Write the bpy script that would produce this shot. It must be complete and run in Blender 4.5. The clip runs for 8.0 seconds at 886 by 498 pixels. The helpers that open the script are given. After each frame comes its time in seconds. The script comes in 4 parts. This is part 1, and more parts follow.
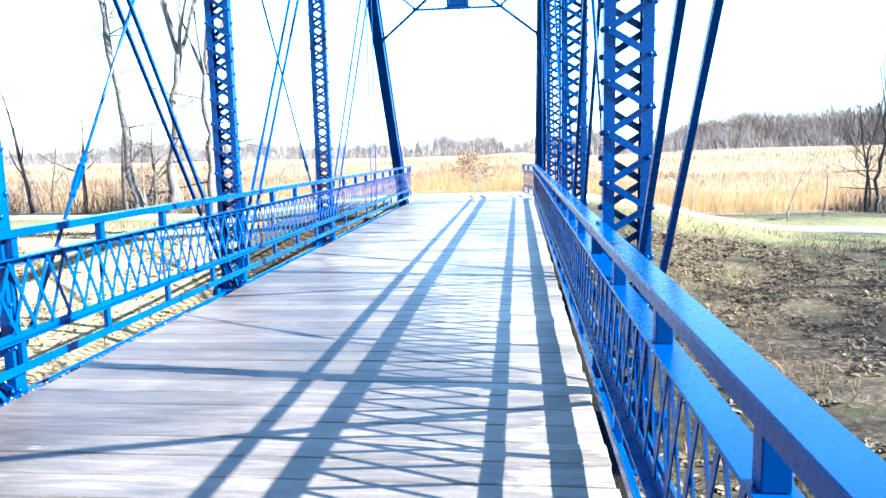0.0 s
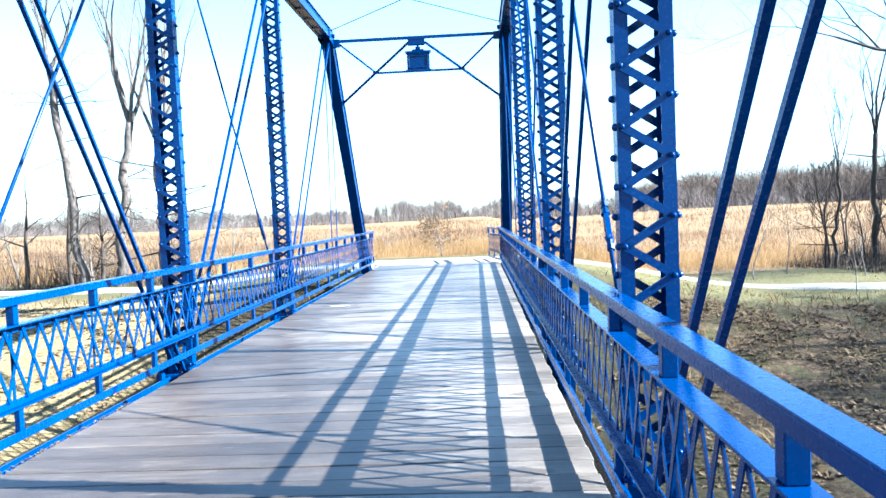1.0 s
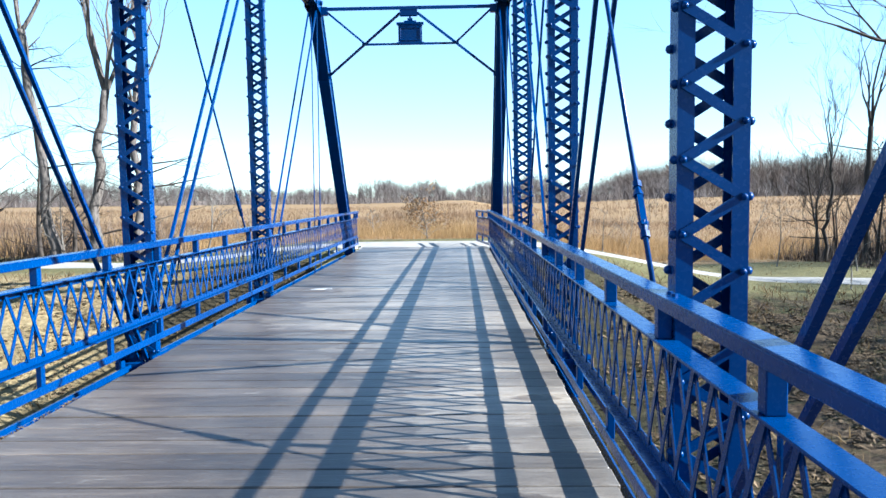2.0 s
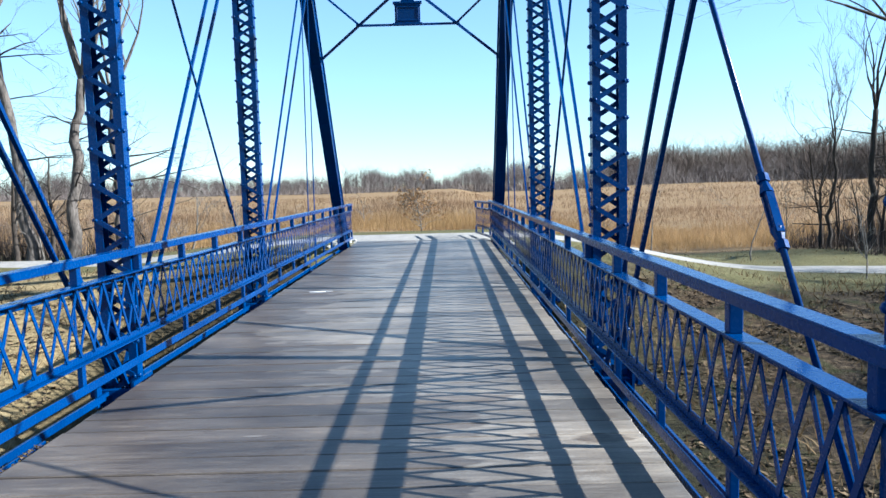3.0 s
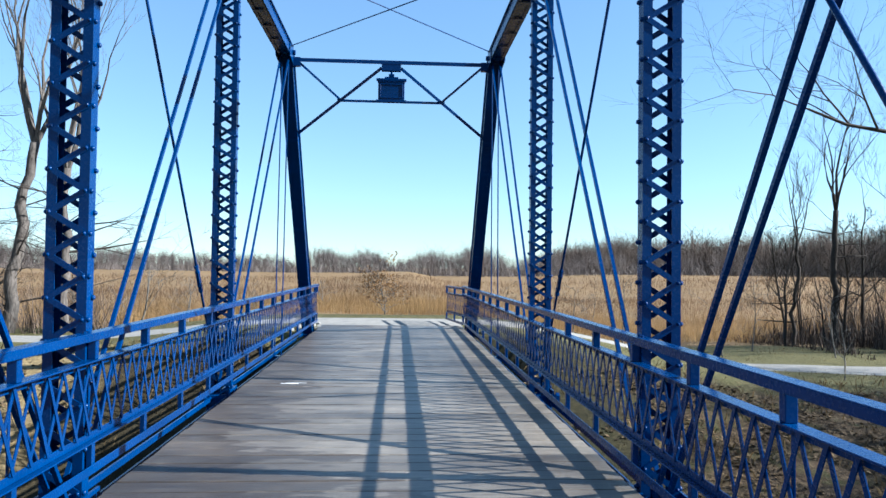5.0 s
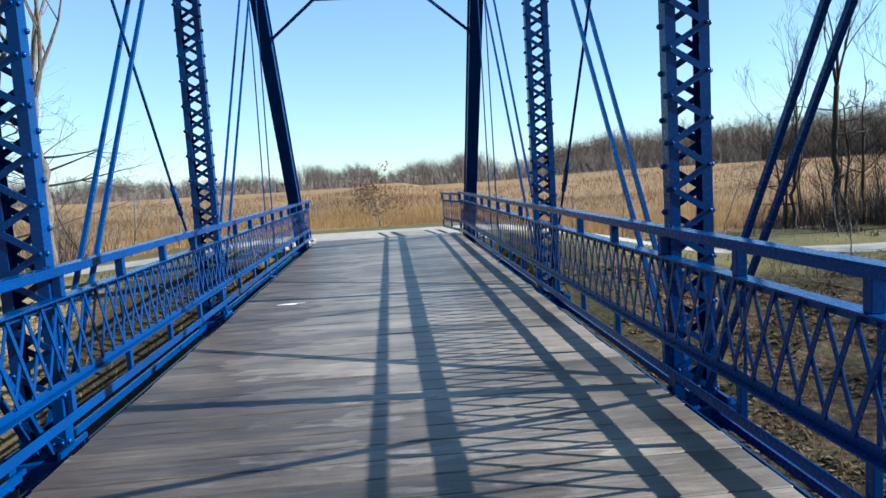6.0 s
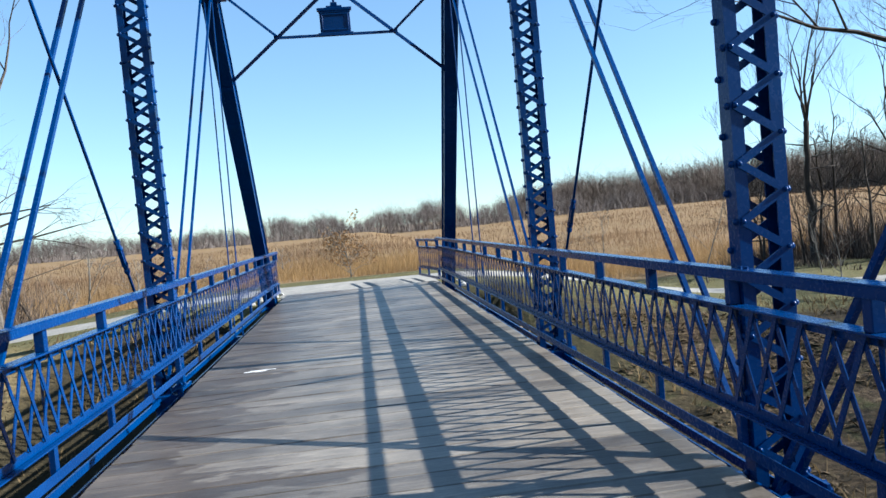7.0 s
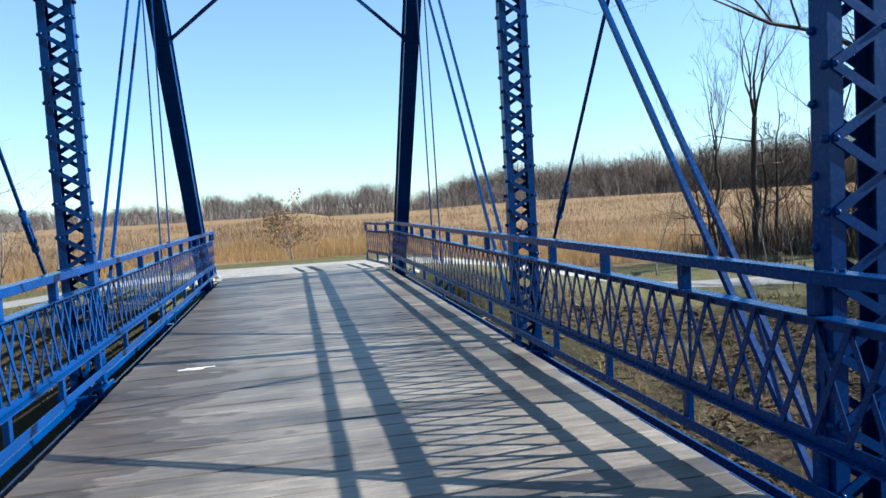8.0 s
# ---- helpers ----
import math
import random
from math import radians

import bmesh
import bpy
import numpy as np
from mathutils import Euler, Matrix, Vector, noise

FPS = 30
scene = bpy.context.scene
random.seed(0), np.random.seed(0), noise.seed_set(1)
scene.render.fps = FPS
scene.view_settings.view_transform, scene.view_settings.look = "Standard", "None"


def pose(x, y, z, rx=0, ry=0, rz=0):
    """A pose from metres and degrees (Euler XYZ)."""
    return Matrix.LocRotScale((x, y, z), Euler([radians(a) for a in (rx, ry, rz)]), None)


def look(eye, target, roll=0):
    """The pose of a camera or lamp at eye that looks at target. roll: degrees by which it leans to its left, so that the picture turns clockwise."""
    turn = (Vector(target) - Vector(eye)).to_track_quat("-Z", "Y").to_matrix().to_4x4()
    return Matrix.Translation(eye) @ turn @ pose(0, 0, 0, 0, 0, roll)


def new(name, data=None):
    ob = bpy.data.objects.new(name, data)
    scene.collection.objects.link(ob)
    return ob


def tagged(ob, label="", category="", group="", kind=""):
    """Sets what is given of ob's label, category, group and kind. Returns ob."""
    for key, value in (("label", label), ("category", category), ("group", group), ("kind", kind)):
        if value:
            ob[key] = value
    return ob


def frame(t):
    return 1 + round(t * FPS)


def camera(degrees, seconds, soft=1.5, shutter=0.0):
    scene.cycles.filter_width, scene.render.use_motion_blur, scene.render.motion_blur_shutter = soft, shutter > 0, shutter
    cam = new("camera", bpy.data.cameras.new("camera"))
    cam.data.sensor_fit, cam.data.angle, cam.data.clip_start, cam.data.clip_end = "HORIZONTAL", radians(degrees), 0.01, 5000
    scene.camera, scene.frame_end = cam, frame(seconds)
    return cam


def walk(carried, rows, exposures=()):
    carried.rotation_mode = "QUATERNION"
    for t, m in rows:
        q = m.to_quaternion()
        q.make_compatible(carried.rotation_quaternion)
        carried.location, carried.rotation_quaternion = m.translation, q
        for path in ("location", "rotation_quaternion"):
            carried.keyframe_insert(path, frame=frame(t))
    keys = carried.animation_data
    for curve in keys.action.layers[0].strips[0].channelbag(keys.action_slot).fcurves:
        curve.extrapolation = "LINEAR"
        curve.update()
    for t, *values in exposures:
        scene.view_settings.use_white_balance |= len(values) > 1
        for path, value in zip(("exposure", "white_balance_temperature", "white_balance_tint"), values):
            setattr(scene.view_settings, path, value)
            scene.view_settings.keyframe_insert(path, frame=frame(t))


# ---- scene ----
cam = camera(63.6, 8.0)
# seconds, x, y, z, yaw, pitch, roll
PATH = [
    (0, 1.485, -4.507, 1.564, 6.13, -7.88, -1.35),
    (0.5, 1.299, -4.948, 1.634, 5.54, -4.50, -1.67),
    (1, 1.270, -3.728, 1.547, 2.75, -2.82, -2.43),
    (1.5, 1.225, -3.381, 1.516, 4.24, -2.58, -0.78),
    (1.7, 1.208, -3.243, 1.509, 2.64, -3.99, -0.45),
    (2.8, 0.779, -2.190, 1.542, 0.49, -4.50, -1.16),
    (3, 0.740, -1.987, 1.571, 0.33, -5.15, -1.47),
    (3.5, 0.584, -1.631, 1.559, -0.02, -2.92, -1.08),
    (4, 0.443, -1.226, 1.555, -4.97, 3.09, 0.45),
    (4.2, 0.369, -1.058, 1.566, -3.32, 1.51, -0.67),
    (5.3, 0.165, -1.041, 1.587, -3.78, 1.45, 0.92),
    (5.5, 0.159, -0.886, 1.577, -4.57, -1.47, -2.33),
    (6, 0.163, -0.447, 1.520, -3.97, -5.84, -3.46),
    (6.5, 0.051, 0.111, 1.508, -3.56, -6.78, -1.99),
    (7, 0.008, 0.613, 1.486, -6.83, -2.26, -5.15),
    (7.5, -0.074, 1.091, 1.494, -8.58, -1.03, -3.65),
    (8, -0.190, 1.572, 1.475, -11.75, -3.81, -3.22),
]


def carried_pose(x, y, z, yaw, pitch, roll):
    return Matrix.Translation((x, y, z)) @ pose(0, 0, 0, 90 + pitch, 0, yaw) @ pose(0, 0, 0, 0, 0, roll)


walk(cam, [(t, carried_pose(*row)) for t, *row in PATH],
     exposures=[(t, stops, kelvin, 7) for t, stops, kelvin in ((0.0, 3.77, 5330), (0.5, 3.56, 5330), (1.0, 3.33, 5430), (1.5, 2.90, 5480), (3.0, 2.10, 5530), (4.0, 2.05, 5580), (5.5, 1.82, 5630), (6.0, 1.79, 5730), (8.0, 1.91, 5780))])

# ---------------------------------------------------------------- world and sun
TO_SUN = Vector((1.79, -0.22, 1.0)).normalized()
SUN_EL = math.asin(TO_SUN.z)
SUN_ROT = math.atan2(TO_SUN.x, TO_SUN.y)
world = bpy.data.worlds.new("sky")
scene.world = world
world.use_nodes = True
wn = world.node_tree.nodes
sky = wn.new("ShaderNodeTexSky")
sky.sky_type = "NISHITA"
sky.sun_disc = False
sky.sun_elevation, sky.sun_rotation = SUN_EL, SUN_ROT
sky.air_density, sky.dust_density, sky.ozone_density = 1.0, 0.0, 0.5
soften = wn.new("ShaderNodeGamma")
soften.inputs["Gamma"].default_value = 0.72
clear = wn.new("ShaderNodeMix")
clear.data_type, clear.blend_type = "RGBA", "MULTIPLY"
clear.inputs[0].default_value = 1.0
clear.inputs[7].default_value = (0.75, 0.95, 1.12, 1)
world.node_tree.links.new(sky.outputs["Color"], soften.inputs["Color"])
world.node_tree.links.new(soften.outputs["Color"], clear.inputs[6])
world.node_tree.links.new(clear.outputs[2], wn["Background"].inputs["Color"])
wn["Background"].inputs["Strength"].default_value = 0.08
sun = new("sun", bpy.data.lights.new("sun", "SUN"))
sun.data.energy, sun.data.angle, sun.data.color = 5.0, radians(0.53), (1.0, 0.95, 0.87)
sun.matrix_world = look(TO_SUN * 60, (0, 0, 0))


# ---------------------------------------------------------------- materials
def material(name, rough=0.8, metal=0.0, spec=None):
    m = bpy.data.materials.new(name)
    m.use_nodes = True
    b = m.node_tree.nodes["Principled BSDF"]
    b.inputs["Roughness"].default_value, b.inputs["Metallic"].default_value = rough, metal
    if spec is not None:
        b.inputs["Specular IOR Level"].default_value = spec
    return m, m.node_tree.nodes, m.node_tree.links, b


def coords(n, l, scale=(1, 1, 1), kind="Object"):
    tc, mp = n.new("ShaderNodeTexCoord"), n.new("ShaderNodeMapping")
    mp.inputs["Scale"].default_value = scale
    l.new(tc.outputs[kind], mp.inputs["Vector"])
    return mp.outputs["Vector"]


def world_coords(n, l, scale=(1, 1, 1)):
    g, mp = n.new("ShaderNodeNewGeometry"), n.new("ShaderNodeMapping")
    mp.inputs["Scale"].default_value = scale
    l.new(g.outputs["Position"], mp.inputs["Vector"])
    return mp.outputs["Vector"]


def noise_tex(n, l, vec, scale, detail=4.0, rough=0.55):
    t = n.new("ShaderNodeTexNoise")
    t.inputs["Scale"].default_value, t.inputs["Detail"].default_value = scale, detail
    t.inputs["Roughness"].default_value = rough
    l.new(vec, t.inputs["Vector"])
    return t.outputs["Fac"]


def ramp(n, l, fac, stops):
    r = n.new("ShaderNodeValToRGB")
    e = r.color_ramp.elements
    e[0].position, e[0].color = stops[0][0], (*stops[0][1], 1)
    e[1].position, e[1].color = stops[-1][0], (*stops[-1][1], 1)
    for p, c in stops[1:-1]:
        e.new(p).color = (*c, 1)
    l.new(fac, r.inputs["Fac"])
    return r.outputs["Color"]


def mix(n, l, fac, a, b, blend="MIX"):
    x = n.new("ShaderNodeMix")
    x.data_type, x.blend_type = "RGBA", blend
    for sock, v in ((x.inputs[0], fac), (x.inputs[6], a), (x.inputs[7], b)):
        if isinstance(v, (int, float)):
            sock.default_value = v
        elif isinstance(v, tuple):
            sock.default_value = (*v, 1)
        else:
            l.new(v, sock)
    return x.outputs[2]


def calc(n, l, op, a, b=None, c=None):
    x = n.new("ShaderNodeMath")
    x.operation = op
    for sock, v in zip(x.inputs, (a, b, c)):
        if v is None:
            continue
        if isinstance(v, (int, float)):
            sock.default_value = v
        else:
            l.new(v, sock)
    return x.outputs[0]


def bump(n, l, b, height, strength=0.3, dist=0.01):
    x = n.new("ShaderNodeBump")
    x.inputs["Strength"].default_value, x.inputs["Distance"].default_value = strength, dist
    l.new(height, x.inputs["Height"])
    l.new(x.outputs["Normal"], b.inputs["Normal"])


REFLECT = 0.585   # base colours scaled down together to deepen shade; exposure lifts sunlit tones back


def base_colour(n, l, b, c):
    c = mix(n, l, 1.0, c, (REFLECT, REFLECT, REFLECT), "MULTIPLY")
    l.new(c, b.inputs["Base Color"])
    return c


def blue_paint():
    m, n, l, b = material("blue_paint", 0.3, spec=0.15)
    v = world_coords(n, l)
    big = noise_tex(n, l, v, 1.7, 5)
    fine = noise_tex(n, l, v, 38, 4)
    c = ramp(n, l, big, [(0.3, (0.0012, 0.03, 0.13)), (0.55, (0.0016, 0.04, 0.168)), (0.75, (0.0022, 0.052, 0.21))])
    worn = ramp(n, l, calc(n, l, "MULTIPLY", noise_tex(n, l, v, 6, 8, 0.7), fine), [(0.42, (0, 0, 0)), (0.5, (1, 1, 1))])
    c = mix(n, l, calc(n, l, "MULTIPLY", worn, 0.5), c, (0.02, 0.04, 0.1))
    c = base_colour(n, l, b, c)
    l.new(calc(n, l, "MULTIPLY_ADD", fine, 0.24, 0.14), b.inputs["Roughness"])
    bump(n, l, b, fine, 0.12, 0.002)
    return m


def plank_wood():
    m, n, l, b = material("weathered_plank", 0.72)
    info = n.new("ShaderNodeObjectInfo")
    v = world_coords(n, l, (1, 1, 1))
    off = n.new("ShaderNodeVectorMath")
    off.operation = "ADD"
    comb = n.new("ShaderNodeCombineXYZ")
    l.new(calc(n, l, "MULTIPLY", info.outputs["Random"], 37.0), comb.inputs["X"])
    l.new(v, off.inputs[0])
    l.new(comb.outputs["Vector"], off.inputs[1])
    st = n.new("ShaderNodeMapping")
    st.inputs["Scale"].default_value = (0.9, 9.0, 9.0)
    l.new(off.outputs["Vector"], st.inputs["Vector"])
    grain = noise_tex(n, l, st.outputs["Vector"], 3.0, 8, 0.65)
    st2 = n.new("ShaderNodeMapping")
    st2.inputs["Scale"].default_value = (0.3, 1.9, 1.0)
    l.new(v, st2.inputs["Vector"])
    blotch = noise_tex(n, l, st2.outputs["Vector"], 1.3, 6, 0.6)
    speck = noise_tex(n, l, v, 55, 3)
    patch = noise_tex(n, l, world_coords(n, l, (0.5, 0.33, 1)), 1.1, 5, 0.6)
    c = ramp(n, l, grain, [(0.26, (0.126, 0.108, 0.091)), (0.5, (0.215, 0.192, 0.167)), (0.74, (0.335, 0.307, 0.273))])
    c = mix(n, l, 0.8, c, ramp(n, l, blotch, [(0.33, (0.42, 0.405, 0.4)), (0.5, (0.88, 0.87, 0.85)), (0.66, (1.3, 1.27, 1.2))]), "MULTIPLY")
    c = mix(n, l, 0.85, c, ramp(n, l, patch, [(0.34, (0.5, 0.47, 0.45)), (0.5, (0.9, 0.885, 0.87)), (0.64, (1.28, 1.25, 1.2))]), "MULTIPLY")
    c = mix(n, l, 0.75, c, ramp(n, l, info.outputs["Random"], [(0.0, (0.6, 0.58, 0.57)), (0.5, (0.95, 0.93, 0.9)), (1.0, (1.28, 1.25, 1.2))]), "MULTIPLY")
    c = mix(n, l, 0.3, c, ramp(n, l, speck, [(0.35, (0.5, 0.5, 0.5)), (0.65, (1.2, 1.2, 1.2))]), "MULTIPLY")
    # boards run darker to the left and near end, lighter elsewhere
    place = n.new("ShaderNodeSeparateXYZ")
    l.new(v, place.inputs[0])
    side_tone = calc(n, l, "MULTIPLY_ADD", place.outputs[0], -0.22, calc(n, l, "MULTIPLY_ADD", blotch, 1.0, patch))
    near_tone = n.new("ShaderNodeMapRange")
    for key, value in (("From Min", 5.6), ("From Max", 0.6), ("To Min", -0.22), ("To Max", 0.34)):
        near_tone.inputs[key].default_value = value
    l.new(place.outputs[1], near_tone.inputs["Value"])
    side_tone = calc(n, l, "ADD", side_tone, near_tone.outputs[0])
    c = mix(n, l, ramp(n, l, side_tone, [(0.97, (0, 0, 0)), (1.3, (1, 1, 1))]), mix(n, l, 1.0, c, (1.3, 1.28, 1.25), "MULTIPLY"), mix(n, l, 1.0, c, (0.62, 0.575, 0.55), "MULTIPLY"))
    scuff = ramp(n, l, calc(n, l, "MULTIPLY", grain, noise_tex(n, l, v, 2.3, 5, 0.7)), [(0.36, (0, 0, 0)), (0.43, (1, 1, 1))])
    c = mix(n, l, calc(n, l, "MULTIPLY", scuff, 0.4), c, (0.46, 0.44, 0.41))
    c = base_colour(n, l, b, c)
    l.new(calc(n, l, "MULTIPLY_ADD", grain, 0.3, 0.27), b.inputs["Roughness"])
    bump(n, l, b, calc(n, l, "ADD", grain, calc(n, l, "MULTIPLY", speck, 0.3)), 0.5, 0.006)
    return m


def plain_noise(name, stops, scale, rough=0.85, strength=0.3, dist=0.01, stretch=(1, 1, 1), second=0.12):
    m, n, l, b = material(name, rough)
    v = world_coords(n, l, stretch)
    a = noise_tex(n, l, v, scale, 7, 0.62)
    c = ramp(n, l, a, stops)
    big = noise_tex(n, l, v, scale * second, 3)
    c = mix(n, l, 0.6, c, ramp(n, l, big, [(0.3, (0.7, 0.7, 0.7)), (0.7, (1.2, 1.2, 1.2))]), "MULTIPLY")
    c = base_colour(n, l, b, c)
    bump(n, l, b, a, strength, dist)
    return m


def island_noise(name, lo, hi, rough=0.9, spec=0.2, browner=None, thin=0.0):
    """Colour that differs from stem to stem."""
    m, n, l, b = material(name, rough, spec=spec)
    g = n.new("ShaderNodeNewGeometry")
    c = ramp(n, l, g.outputs["Random Per Island"], [(0.0, lo), (1.0, hi)])
    patch = noise_tex(n, l, world_coords(n, l, (1, 1, 0.4)), 0.09, 5, 0.6)
    if browner:
        sep = n.new("ShaderNodeSeparateXYZ")
        l.new(g.outputs["Position"], sep.inputs[0])
        reach = n.new("ShaderNodeMapRange")
        reach.inputs["From Min"].default_value, reach.inputs["From Max"].default_value = 30.0, 50.0
        l.new(calc(n, l, "ADD", sep.outputs[1], calc(n, l, "MULTIPLY_ADD", patch, 40.0, -20.0)), reach.inputs["Value"])
        c = mix(n, l, reach.outputs[0], c, mix(n, l, 0.85, c, browner))
    c = mix(n, l, 0.7, c, ramp(n, l, patch, [(0.35, (0.62, 0.55, 0.5)), (0.6, (1.15, 1.1, 1.0))]), "MULTIPLY")
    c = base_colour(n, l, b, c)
    if thin:
        t, x = n.new("ShaderNodeBsdfTranslucent"), n.new("ShaderNodeMixShader")
        l.new(c, t.inputs["Color"])
        x.inputs[0].default_value = thin
        l.new(b.outputs[0], x.inputs[1])
        l.new(t.outputs[0], x.inputs[2])
        l.new(x.outputs[0], n["Material Output"].inputs["Surface"])
    return m


def bark(name, lo, hi):
    m, n, l, b = material(name, 0.9, spec=0.2)
    v = world_coords(n, l, (6, 6, 1.5))
    a = noise_tex(n, l, v, 3.0, 6, 0.65)
    big = noise_tex(n, l, world_coords(n, l), 0.8, 3)
    c = ramp(n, l, a, [(0.3, lo), (0.7, hi)])
    c = mix(n, l, 0.5, c, ramp(n, l, big, [(0.3, (0.6, 0.6, 0.6)), (0.7, (1.3, 1.25, 1.2))]), "MULTIPLY")
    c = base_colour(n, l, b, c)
    bump(n, l, b, a, 0.6, 0.02)
    return m


def ground_cover():
    """Mown grass round the trail, leaf litter on the banks, straw-coloured soil under the tall grass."""
    m, n, l, b = material("ground_cover", 0.95, spec=0.15)
    g = n.new("ShaderNodeNewGeometry")
    sep = n.new("ShaderNodeSeparateXYZ")
    l.new(g.outputs["Position"], sep.inputs[0])
    x, y, z = sep.outputs
    v = world_coords(n, l)
    fine, mid, big = noise_tex(n, l, v, 9, 8, 0.7), noise_tex(n, l, v, 1.6, 6, 0.65), noise_tex(n, l, v, 0.22, 4)
    lawn = ramp(n, l, fine, [(0.3, (0.068, 0.064, 0.022)), (0.5, (0.143, 0.128, 0.049)), (0.7, (0.247, 0.210, 0.098))])
    litter = ramp(n, l, fine, [(0.3, (0.018, 0.012, 0.007)), (0.45, (0.068, 0.044, 0.024)), (0.58, (0.145, 0.098, 0.054)), (0.72, (0.3, 0.22, 0.133))])
    litter = mix(n, l, ramp(n, l, mid, [(0.5, (0, 0, 0)), (0.68, (1, 1, 1))]), litter, (0.075, 0.075, 0.026))
    straw = ramp(n, l, mid, [(0.3, (0.245, 0.152, 0.073)), (0.7, (0.345, 0.228, 0.112))])
    pale = ramp(n, l, fine, [(0.3, (0.17, 0.12, 0.058)), (0.5, (0.37, 0.275, 0.135)), (0.7, (0.55, 0.43, 0.23))])
    left = n.new("ShaderNodeMapRange")
    left.inputs["From Min"].default_value, left.inputs["From Max"].default_value = -2.8, -5.0
    l.new(x, left.inputs["Value"])
    litter = mix(n, l, calc(n, l, "MULTIPLY", left.outputs[0], 0.8), litter, pale)
    # the bridge's deep shade on its left, painted with dark earth into the litter
    bridge_shade = n.new("ShaderNodeMapRange")
    bridge_shade.inputs["From Min"].default_value, bridge_shade.inputs["From Max"].default_value = -7.2, -5.9
    l.new(calc(n, l, "MULTIPLY_ADD", mid, 1.6, calc(n, l, "ADD", x, -0.8)), bridge_shade.inputs["Value"])
    litter = mix(n, l, calc(n, l, "MULTIPLY", calc(n, l, "MULTIPLY", bridge_shade.outputs[0], calc(n, l, "LESS_THAN", x, 0.0)), 0.9), litter, (0.022, 0.018, 0.01))
    # tree shade on the right bank, painted in as a dark olive ground colour
    bank_shade = ramp(n, l, fine, [(0.3, (0.014, 0.013, 0.006)), (0.55, (0.04, 0.038, 0.014)), (0.75, (0.095, 0.08, 0.04))])
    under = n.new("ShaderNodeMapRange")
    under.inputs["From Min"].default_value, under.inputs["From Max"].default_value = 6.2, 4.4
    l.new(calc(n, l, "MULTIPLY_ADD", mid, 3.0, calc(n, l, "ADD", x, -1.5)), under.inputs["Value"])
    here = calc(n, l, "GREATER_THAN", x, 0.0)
    litter = mix(n, l, calc(n, l, "MULTIPLY", calc(n, l, "MULTIPLY", under.outputs[0], here), 0.85), litter, bank_shade)
    wobble = calc(n, l, "MULTIPLY_ADD", big, 5.0, -2.5)
    wob2 = calc(n, l, "MULTIPLY_ADD", mid, 1.6, -0.8)
    far = calc(n, l, "ADD", calc(n, l, "ADD", y, wobble), wob2)
    right = n.new("ShaderNodeMapRange")
    right.inputs["From Min"].default_value, right.inputs["From Max"].default_value = 3.0, 9.0
    right.inputs["To Max"].default_value = 2.6
    l.new(x, right.inputs["Value"])
    to_lawn = n.new("ShaderNodeMapRange")
    to_lawn.inputs["From Min"].default_value, to_lawn.inputs["From Max"].default_value = 16.8, 18.3
    l.new(calc(n, l, "ADD", far, right.outputs[0]), to_lawn.inputs["Value"])
    to_straw = n.new("ShaderNodeMapRange")
    to_straw.inputs["From Min"].default_value, to_straw.inputs["From Max"].default_value = 27.0, 29.0
    l.new(far, to_straw.inputs["Value"])
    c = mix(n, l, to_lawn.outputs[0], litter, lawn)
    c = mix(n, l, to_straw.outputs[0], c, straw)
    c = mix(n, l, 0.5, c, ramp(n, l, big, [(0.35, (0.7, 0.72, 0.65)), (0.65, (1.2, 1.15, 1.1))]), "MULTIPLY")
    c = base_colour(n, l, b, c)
    bump(n, l, b, calc(n, l, "ADD", fine, mid), 0.9, 0.06)
    return m


BLUE = blue_paint()
WOOD = plank_wood()
TIMBER = plain_noise("edge_timber", [(0.3, (0.080, 0.056, 0.036)), (0.7, (0.216, 0.160, 0.112))], 14, stretch=(1, 0.15, 1))
GRAVEL = plain_noise("gravel", [(0.3, (0.25, 0.225, 0.19)), (0.5, (0.36, 0.33, 0.285)), (0.7, (0.47, 0.435, 0.38))], 22, 0.95, 0.6, 0.02)
STONE = plain_noise("pale_stone", [(0.3, (0.320, 0.304, 0.272)), (0.7, (0.496, 0.480, 0.448))], 9, 0.9, 0.5, 0.02)
CONCRETE = plain_noise("concrete", [(0.3, (0.224, 0.216, 0.200)), (0.7, (0.336, 0.320, 0.296))], 5, 0.9, 0.3, 0.01)
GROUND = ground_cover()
REED = island_noise("dry_grass", (0.39, 0.245, 0.11), (0.58, 0.39, 0.18), browner=(0.24, 0.155, 0.1), thin=0.5)
TUFT = island_noise("dead_tufts", (0.085, 0.058, 0.025), (0.335, 0.238, 0.125), thin=0.35)
BARK = bark("grey_bark", (0.112, 0.096, 0.080), (0.320, 0.288, 0.248))
DARK_BARK = bark("dark_bark", (0.028, 0.022, 0.018), (0.096, 0.076, 0.060))
# paler and greyer than the near wood: distance haze mixed into the colour
FAR_WOOD = island_noise("far_wood", (0.165, 0.14, 0.13), (0.245, 0.21, 0.2))
LEAF = island_noise("dry_leaf", (0.25, 0.14, 0.064), (0.44, 0.27, 0.132), thin=0.4)
PALE = plain_noise("white_paint", [(0.35, (0.55, 0.54, 0.53)), (0.6, (0.85, 0.84, 0.82))], 25)
DARK_WOOD = island_noise("dark_thicket", (0.06, 0.045, 0.036), (0.19, 0.142, 0.112))
EDGE_WOOD = island_noise("edge_wood", (0.12, 0.092, 0.076), (0.25, 0.198, 0.168))
LITTER = island_noise("leaf_litter", (0.05, 0.032, 0.017), (0.29, 0.205, 0.118))
TREE_BARK = bark("brown_grey_bark", (0.045, 0.037, 0.031), (0.23, 0.2, 0.175))



